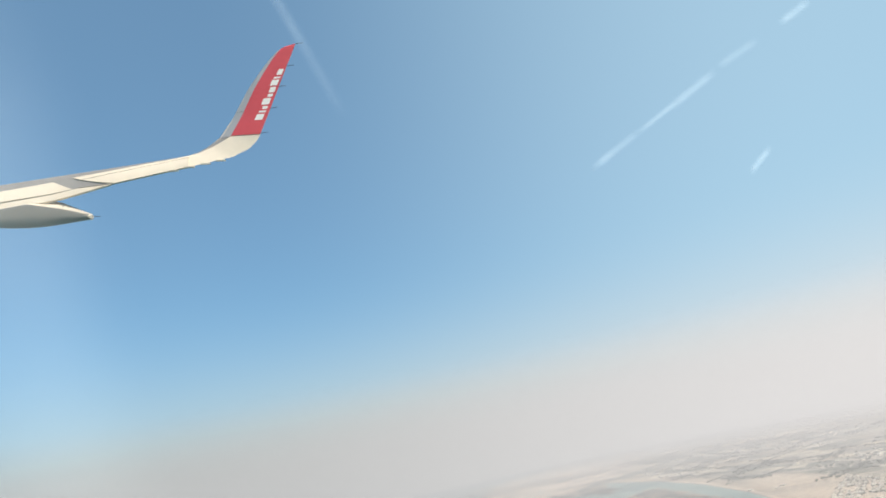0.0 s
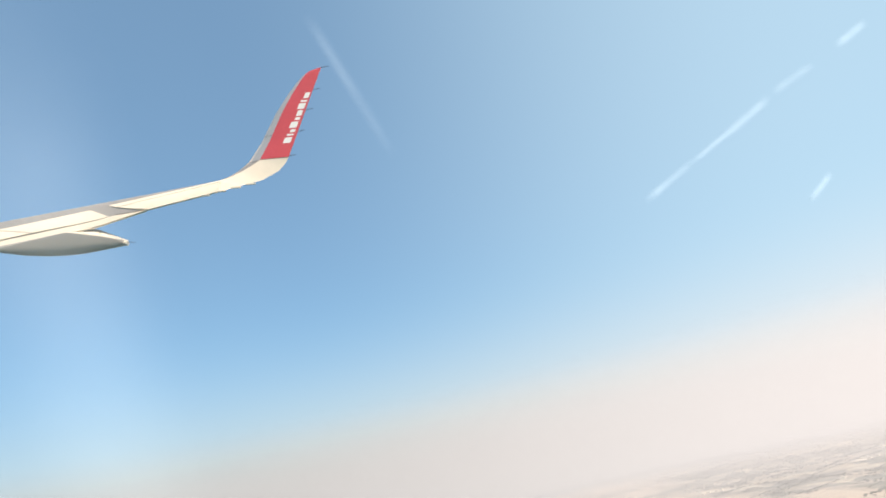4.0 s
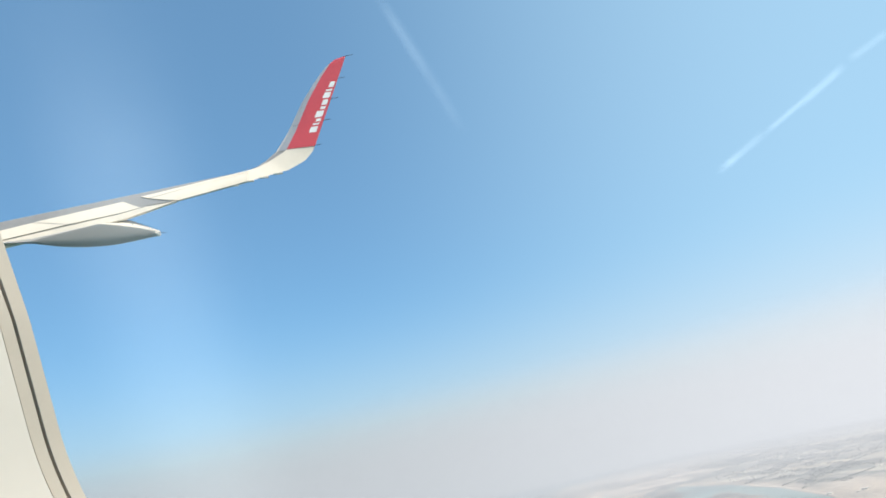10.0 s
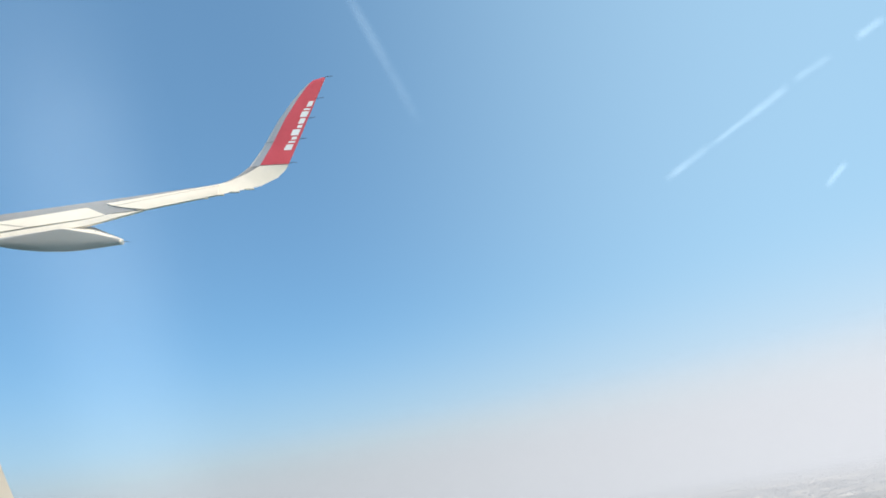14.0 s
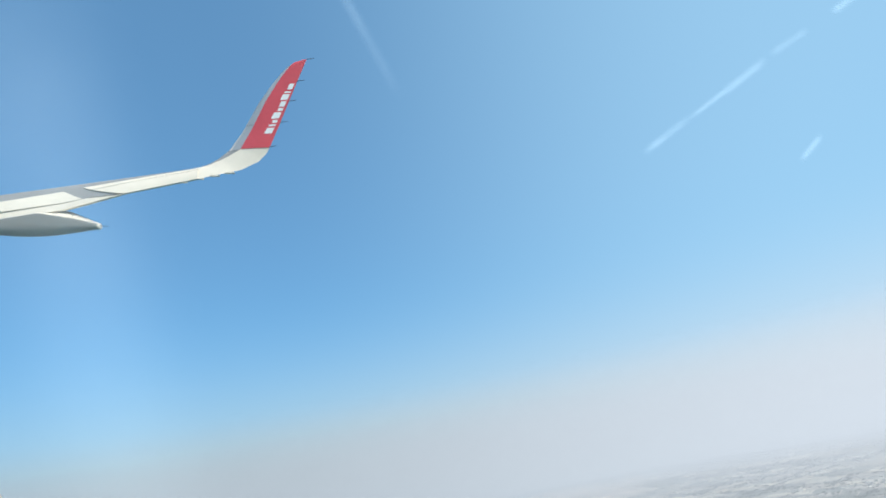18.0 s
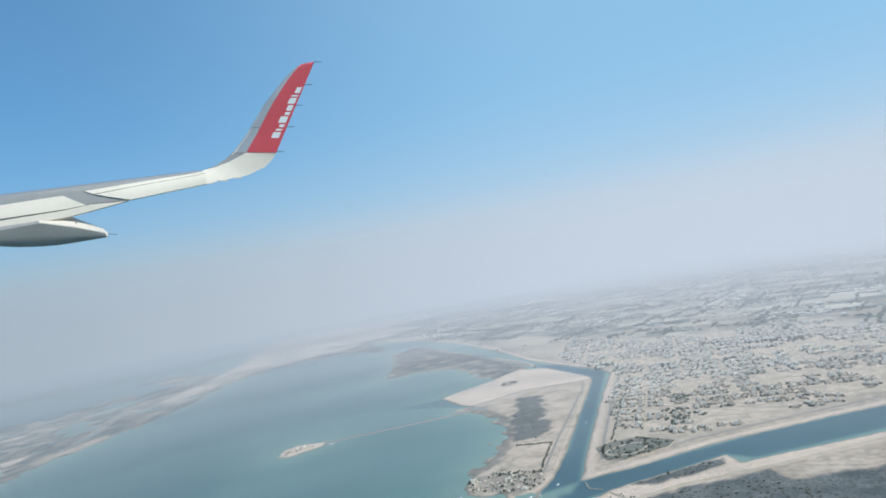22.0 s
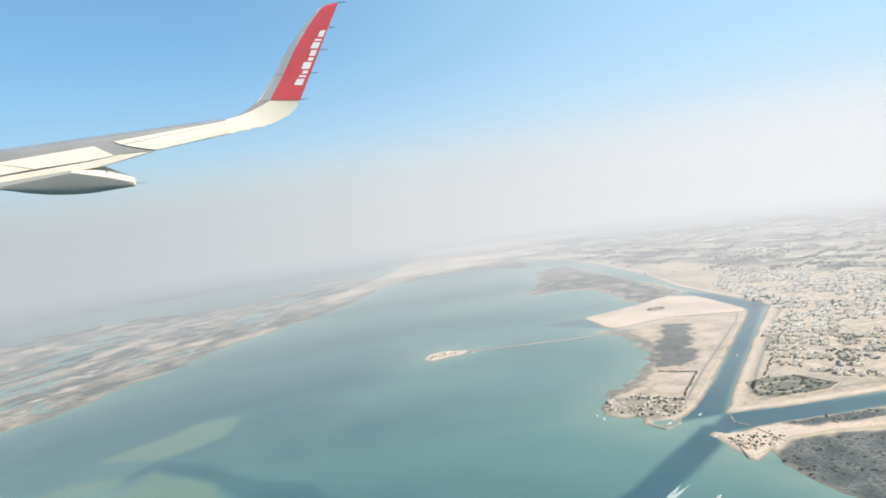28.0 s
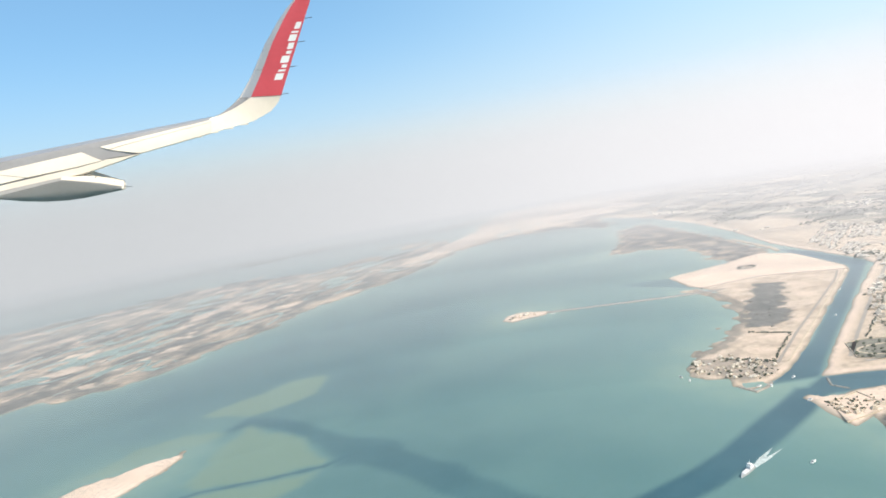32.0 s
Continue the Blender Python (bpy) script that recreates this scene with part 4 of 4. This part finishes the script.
def room(w, d, h, x=0.0, y=0.0, z=0.0):
    """A flat-roofed block with a raised parapet round a sunken roof."""
    bm = bmesh.new()
    lo = [bm.verts.new((x + sx * w / 2, y + sy * d / 2, z - 1.2 if z == 0 else z)) for sx, sy in ((-1, -1), (1, -1), (1, 1), (-1, 1))]
    hi = [bm.verts.new((v.co.x, v.co.y, z + h)) for v in lo]
    inn = [bm.verts.new((x + sx * (w / 2 - 0.35), y + sy * (d / 2 - 0.35), z + h)) for sx, sy in ((-1, -1), (1, -1), (1, 1), (-1, 1))]
    dip = [bm.verts.new((v.co.x, v.co.y, z + h - 0.55)) for v in inn]
    for i in range(4):
        j = (i + 1) % 4
        bm.faces.new((lo[i], lo[j], hi[j], hi[i]))
        bm.faces.new((hi[i], hi[j], inn[j], inn[i]))
        bm.faces.new((inn[i], inn[j], dip[j], dip[i]))
    bm.faces.new(dip)
    return bm


def courtyard(w, d, h):
    bm = bmesh.new()
    t = 0.3
    for x0, y0, x1, y1 in ((-w / 2, -d / 2, w / 2, -d / 2 + t), (-w / 2, d / 2 - t, w / 2, d / 2), (-w / 2, -d / 2 + t, -w / 2 + t, d / 2 - t), (w / 2 - t, -d / 2 + t, w / 2, d / 2 - t)):
        box(bm, x0, y0, -1.2, x1, y1, h)
    return bm


def house(kind):
    """Three plans of flat-roofed village house, with their parts."""
    ob = empty("house")
    wall = (WHITE_WALL, CREAM_WALL, WHITE_WALL, TAN_BLOCK)[kind]
    w, d, h = ((9, 8, 3.6), (10, 7, 3.4), (8, 8, 4.2), (7, 6, 3.0))[kind]
    part("wall", room(w, d, h), wall, ob, smooth=False)
    part("roof", box(bmesh.new(), -w / 2 + 0.36, -d / 2 + 0.36, h - 0.56, w / 2 - 0.36, d / 2 - 0.36, h - 0.45), ROOF_SCREED, ob, "pale flat roof", smooth=False)
    if kind != 3:
        part("upper_storey", room(w * 0.5, d * 0.6, 2.8, w * 0.18, -d * 0.1, h - 0.2), wall, ob, smooth=False)
    part("annex", room(w * 0.45, 4, 2.6, -w * 0.5, d * 0.5 + 1.2), (CREAM_WALL, WHITE_WALL, WHITE_WALL, TAN_BLOCK)[kind], ob, smooth=False)
    part("courtyard_wall", courtyard(w + 4.5, d + 5, 1.5), (TAN_BLOCK, CREAM_WALL, TAN_BLOCK, TAN_BLOCK)[kind], ob, "low courtyard wall", smooth=False)
    label = ("white flat-roofed house with an upper storey and walled yard", "cream flat-roofed house with a white annex and yard",
             "tall white flat-roofed villa inside a low walled yard", "small bare tan blockwork house with a walled yard")[kind]
    return tagged(ob, label, "house", "houses of the canal town")


rng = random.Random(7)
AX, AY = Vector((0.6, 0.8)), Vector((0.8, -0.6))
lots = []
for bi in range(-2, 46):
    for bj in range(-2, 18):
        empty_block, shift = rng.random() < 0.16, rng.uniform(-5, 5)
        for li in range(2):
            for lj in range(5):
                jx, jy, keep = rng.uniform(-3.2, 3.2) + 6 * noise.noise((bi * 0.7, bj * 0.9, 1.0)), rng.uniform(-4, 4) + shift, rng.random()
                p = Vector((413, 783)) + AX * (bi * 43 + 9 + li * 16.5 + jx) + AY * (bj * 80 + 16 + lj * 14.2 + jy)
                if empty_block and keep > 0.15 or keep > 0.88 or noise.noise((p.x * 0.010, p.y * 0.010, 5.0)) > 0.24 or not inside(p.x, p.y, TOWN) or inside(p.x, p.y, [(q[0] * 1.06 - 32, q[1] * 1.08 - 67) for q in PARK]):
                    continue
                lots.append((p.x, p.y, rng.randrange(4), rng.uniform(0.72, 1.05), rng.choice((0, 90, 180, 270)) + rng.uniform(-4, 4)))
lots.sort(key=lambda q: q[1] + 0.25 * q[0])
first = [house(k) for k in range(4)]
used = [False] * 4
NEAR = 290
for x, y, k, s, turn in lots[:NEAR]:
    m = pose(x, y, 1.5, 0, 0, turn + 53) @ Matrix.Diagonal((s, s, rng.uniform(0.85, 1.15), 1))
    if used[k]:
        copy_thing(first[k], m)
    else:
        first[k].matrix_world, used[k] = m, True


def gather(name, solids, mat, label, category):
    """Many small solids as one mesh: each given as its points and faces."""
    pts, faces, at = [], [], 0
    for p, f in solids:
        pts.append(p)
        faces += [tuple(i + at for i in q) for q in f]
        at += len(p)
    me = bpy.data.meshes.new(name)
    me.from_pydata(np.concatenate(pts).tolist(), [], faces)
    me.update()
    me.materials.append(mat)
    return tagged(new(name, me), label, category, kind="stuff")


BOX_F = [(0, 2, 3, 1), (4, 5, 7, 6), (0, 1, 5, 4), (2, 6, 7, 3), (0, 4, 6, 2), (1, 3, 7, 5)]


def block(x, y, z, w, d, h, turn):
    c, s = math.cos(turn), math.sin(turn)
    return np.array([(x + c * a * w - s * b * d, y + s * a * w + c * b * d, zz) for zz in (z - 1, z + h) for b in (-0.5, 0.5) for a in (-0.5, 0.5)]), BOX_F


FAR_WALL = material("far_plaster", (0.76, 0.70, 0.61), 0.9, 0.0, 0.02, 0.2, grain=0.1)
solids = []
for x, y, k, s, turn in lots[NEAR:]:
    a = radians(turn + 53)
    solids.append(block(x, y, 1.5, 10 * s, 8 * s, rng.uniform(3, 4.5), a))
    solids.append(block(x + 2, y - 1, 4, 5 * s, 4.5 * s, rng.uniform(1.5, 4), a))
    if rng.random() < 0.7:
        solids.append(block(x + rng.uniform(-9, 9), y + rng.uniform(-9, 9), 1.5, 6, 5, 2.6, a))
# hamlets and farm buildings over the plain
for c in range(150):
    cx, cy = rng.uniform(850, 3600), rng.uniform(900, 4300)
    if not inside(cx, cy, MAINLAND) or inside(cx, cy, TOWN):
        continue
    for h in range(rng.randrange(5, 22)):
        x, y = cx + rng.gauss(0, 70), cy + rng.gauss(0, 60)
        if inside(x, y, MAINLAND):
            solids.append(block(x, y, 1.5, rng.uniform(7, 18), rng.uniform(6, 12), rng.uniform(2.5, 5), radians(rng.choice((33, 123)) + rng.uniform(-6, 6))))
gather("distant_houses", solids, FAR_WALL, "many small pale flat-roofed houses of the distant town", "houses")

# fishing quarter at the tip of the peninsula, and the islet's sheds
for n in range(135):
    x, y = rng.uniform(270, 402), rng.uniform(790, 925)
    if inside(x, y, TIP_TOWN):
        s = rng.uniform(0.32, 0.54)
        copy_thing(first[rng.choice((0, 0, 1, 2, 3))], pose(x, y, 1.5, 0, 0, rng.uniform(0, 360)) @ Matrix.Diagonal((s, s, s, 1)))
for x, y, turn, s in ((81, 1330, 20, 0.8), (96, 1342, 15, 0.6), (108, 1338, 10, 0.9), (125, 1333, 5, 0.5), (73, 1319, 40, 0.6), (93, 1326, 12, 0.45)):
    copy_thing(first[(int(x) * 7) % 4], pose(x, y, 1.5, 0, 0, turn) @ Matrix.Diagonal((s, s, s * 1.1, 1)))

for n in range(18):
    x, y, s = 396 + rng.uniform(-22, 24), 686 + rng.uniform(-20, 24), rng.uniform(0.35, 0.65)
    copy_thing(first[(1, 3, 3, 3)[n % 4]], pose(x, y, 1.5, 0, 0, rng.uniform(0, 360)) @ Matrix.Diagonal((s, s, s, 1)))

ribbon("compound_wall", [(378, 703), (418, 720), (425, 670), (366, 650), (378, 703)], 0.9, 2.3, TAN_BLOCK, "tan wall round a group of sheds", "wall", 0.1, 1.0)
# compound on the bright sand plot: a ring of low walls
for cx, cy, r in ((628, 1465, 13),):
    ring_pts = [(cx + r * 1.5 * math.cos(a), cy + r * math.sin(a)) for a in [2 * math.pi * i / 18 for i in range(17)]]
    ribbon("sand_berm", ring_pts, 4, 3.0, ROCK, "dark ring-shaped berm on pale sand", "berm", 1.5, 1.2)

# ---- trees and scrub: leafy clumps ----
ico = bmesh.new()
bmesh.ops.create_icosphere(ico, subdivisions=1, radius=1.0)
ICO_V = np.array([v.co[:] for v in ico.verts])
ICO_F = [tuple(v.index for v in f.verts) for f in ico.faces]
ico.free()
nrng = np.random.RandomState(11)


def clump(x, y, z, r, flat=0.8):
    """A ragged crown of a few uneven lobes."""
    out = []
    for k in range(3):
        o = nrng.uniform(-0.6, 0.6, 3) * (1, 1, 0.4)
        v = ICO_V * nrng.uniform(0.65, 1.25, (len(ICO_V), 1)) * (0.62, 0.62, 0.62 * flat)
        out.append(((v + o) * r + (x, y, z + r * flat * 0.55), ICO_F))
    return out


def leaf_material(name, a, b):
    m = bpy.data.materials.new(name)
    m.use_nodes = True
    n, l = m.node_tree.nodes, m.node_tree.links
    g = n.new("ShaderNodeNewGeometry")
    pos = n.new("ShaderNodeTexCoord").outputs["Object"]
    c = node_mix(n, l, g.outputs["Random Per Island"], a, b)
    c = node_mix(n, l, noise_out(n, l, pos, 1.2, 4), c, tuple(0.6 * q for q in a))
    l.new(c, n["Principled BSDF"].inputs["Base Color"])
    n["Principled BSDF"].inputs["Roughness"].default_value = 0.9
    return m


TREE_LEAF = leaf_material("date_palm_and_acacia_leaf", (0.045, 0.06, 0.035), (0.10, 0.115, 0.065))
SCRUB_LEAF = leaf_material("salt_scrub_leaf", (0.06, 0.065, 0.05), (0.13, 0.125, 0.09))
trees, scrub, far_trees = [], [], []
for x, y, k, s, turn in lots:
    near = y < 1700
    for t in range(rng.choice((2, 3, 3, 4, 5, 6)) if near else rng.choice((1, 2, 3, 3))):
        q = Vector((x, y)) + AX * rng.uniform(-8, 8) + AY * rng.uniform(-8, 8)
        (trees if near else far_trees).extend(clump(q.x, q.y, 1.6, rng.uniform(1.5, 3.2) if near else rng.uniform(2.2, 4.0)))
for c in range(16):
    cx, cy = rng.uniform(560, 1300), rng.uniform(840, 1500)
    if inside(cx, cy, TOWN):
        for t in range(rng.randrange(12, 34)):
            trees.extend(clump(cx + rng.gauss(0, 16), cy + rng.gauss(0, 11), 1.6, rng.uniform(1.8, 4.0)))
for n in range(150):
    x, y = rng.uniform(470, 617), rng.uniform(795, 900)
    if inside(x, y, PARK):
        trees.extend(clump(x, y, 1.7, rng.uniform(1.5, 3.4)))
for (ax, ay), (bx, by) in (((332, 894), (393, 853)), ((390, 855), (469, 963)), ((419, 994), (467, 963)), ((826, 1250), (640, 1018)), ((640, 1018), (540, 895))):
    for n in range(34):
        u = n / 33
        trees.extend(clump(ax + (bx - ax) * u + rng.uniform(-1.5, 1.5), ay + (by - ay) * u + rng.uniform(-1.5, 1.5), 1.6, rng.uniform(1.3, 2.2)))
for n in range(40):
    a = n * 0.157
    trees.extend(clump(628 + 17 * math.cos(a) + rng.uniform(-2, 2), 1465 + 11 * math.sin(a) + rng.uniform(-2, 2), 1.6, rng.uniform(1.4, 2.6)))
for n in range(45):
    trees.extend(clump(392 + rng.uniform(-22, 40), 692 + rng.uniform(-18, 20), 1.5, rng.uniform(1.0, 2.2)))
for n in range(110):
    x, y = rng.uniform(270, 402), rng.uniform(790, 925)
    if inside(x, y, TIP_TOWN):
        trees.extend(clump(x, y, 1.6, rng.uniform(1.2, 2.8)))
gather("trees", trees, TREE_LEAF, "dark green garden trees and palms among the houses", "trees")
for poly, count, r0, r1, box4 in ((MANGROVE, 2600, 1.2, 3.0, (380, 1218, 280, 684)), (DARK_PATCH, 120, 1.2, 3.2, (430, 626, 1000, 1371)),
                                  (NORTH_MARSH, 500, 1.4, 3.2, (470, 823, 1500, 2756)), (SOUTH_MARSH, 160, 1.0, 2.4, (450, 608, 690, 747)), (WEST_MARSH, 3000, 1.0, 2.6, (-1300, 650, 1161, 3300))):
    for n in range(count):
        x, y = rng.uniform(box4[0], box4[1]), rng.uniform(box4[2], box4[3])
        if inside(x, y, poly) and noise.noise((x * 0.012, y * 0.012, 3.0)) > -0.18:
            scrub.extend(clump(x, y, 1.0, rng.uniform(r0, r1), 0.55))
gather("salt_scrub", scrub, SCRUB_LEAF, "low dark mangrove and salt scrub on the mud flats", "scrub")
for c in range(900):
    cx, cy = rng.uniform(900, 3300), rng.uniform(800, 4200)
    if inside(cx, cy, MAINLAND) and not inside(cx, cy, TOWN):
        a, long = radians(rng.choice((33, 33, 123)) + rng.uniform(-5, 5)), rng.uniform(70, 240)
        thick = rng.choice((2, 3, 3, 14, 32))
        for t in range(int(long / 8) + thick // 3):
            u, v = rng.uniform(-0.5, 0.5) * long, rng.uniform(-1, 1) * thick
            x, y = cx + u * math.cos(a) - v * math.sin(a), cy + u * math.sin(a) + v * math.cos(a)
            far_trees.extend(clump(x, y, 1.6, rng.uniform(2.5, 6.5), 0.5))
gather("far_groves", far_trees, TREE_LEAF, "distant dark groves and hedges between dry fields", "trees")

# ---- park beside the canal mouth ----
LAWN = material("dull_lawn", (0.19, 0.185, 0.145), 0.95, 0.0, 0.08, 0.25, grain=0.8)


def plate(poly, z0, z1):
    bm = bmesh.new()
    lo, hi = [bm.verts.new((x, y, z0)) for x, y in poly], [bm.verts.new((x, y, z1)) for x, y in poly]
    for i in range(len(poly)):
        j = (i + 1) % len(poly)
        bm.faces.new((lo[i], lo[j], hi[j], hi[i]))
    bm.faces.new(hi)
    return bm


park = tagged(part("park", plate(PARK, 0.8, 1.85), LAWN, None, smooth=False), "dull green walled park with a curving path", "park", kind="structure")
ribbon("park_path", [(530 + 33 * math.cos(a) * (1 + 0.2 * math.sin(a)), 839 + 21 * math.sin(a)) for a in [0.3 + 5.6 * i / 22 for i in range(23)]], 3.0, 1.95, TRACK, "pale curving garden path", "path", 0.2, 1.8)
ribbon("park_wall", PARK + PARK[:1], 0.8, 3.0, TAN_BLOCK, "low tan wall round the park", "wall", 0.1, 1.0)

# ---- ships and boats ----
HULL = material("grey_hull_paint", (0.42, 0.44, 0.46), 0.5, 0.0, 0.3, 0.15)
DECK = material("white_deckhouse_paint", (0.78, 0.78, 0.76), 0.5, 0.0, 0.4, 0.08)
FOAM = material("foam_streaks", (0.55, 0.62, 0.60), 0.7, 0.0, 0.15, 0.3, grain=1.0)


def hull(length, beam, depth):
    rings = []
    for i in range(9):
        u = i / 8
        w = beam / 2 * (1 - max(0, (u - 0.55) / 0.45) ** 2.2) * (0.85 + 0.15 * min(1, u * 4)) + 0.05
        rise = depth * (1 + 0.35 * max(0, u - 0.6))
        x = (u - 0.5) * length
        rings.append([(x, -w * 0.7, -0.6), (x, -w, rise * 0.6), (x, -w, rise), (x, w, rise), (x, w, rise * 0.6), (x, w * 0.7, -0.6)])
    return loft(rings)


ship = empty("cargo_ship", pose(231, 582, 0, 0, 0, -140))
tagged(ship, "small grey and white ship under way in the channel", "ship")
part("hull", hull(24, 5, 2.4), HULL, ship, smooth=False)
part("deckhouse", box(bmesh.new(), -9, -1.8, 2.2, -3, 1.8, 5.2), DECK, ship, "white deckhouse", smooth=False)
part("bridge", box(bmesh.new(), -7, -2.0, 5.2, -4, 2.0, 7.0), DECK, ship, "white bridge", smooth=False)
part("hatch", box(bmesh.new(), -1, -1.6, 2.2, 7.5, 1.6, 3.1), DECK, ship, smooth=False)
part("mast", rod(bmesh.new(), (-5.5, 0, 7), (-5.5, 0, 10), 0.15), DECK, ship)
part("wake", plate([(-10, -1.5), (-34, -4.5), (-60, -3.5), (-36, 0.4), (-62, 5), (-34, 4.5), (-10, 1.5)], -0.05, 0.08), FOAM, ship, "pale streaked wake", smooth=False)

boat = empty("boat", pose(615, 1128, 0, 0, 0, 53))
tagged(boat, "small white open boat moored by the canal bank", "boat", "small boats on the water")
part("hull", hull(8, 2.4, 1.0), DECK, boat, smooth=False)
part("cabin", box(bmesh.new(), -2.5, -0.8, 0.9, 0.2, 0.8, 2.2), HULL, boat, smooth=False)
for x, y, turn in ((662, 1165, 50), (569, 1018, 55), (385, 794, 40), (336, 781, 20), (349, 778, 80), (366, 720, 10), (294, 584, 33), (263, 852, 100), (269, 835, 70), (162, 1321, 10)):
    copy_thing(boat, pose(x, y, 0, 0, 0, turn))
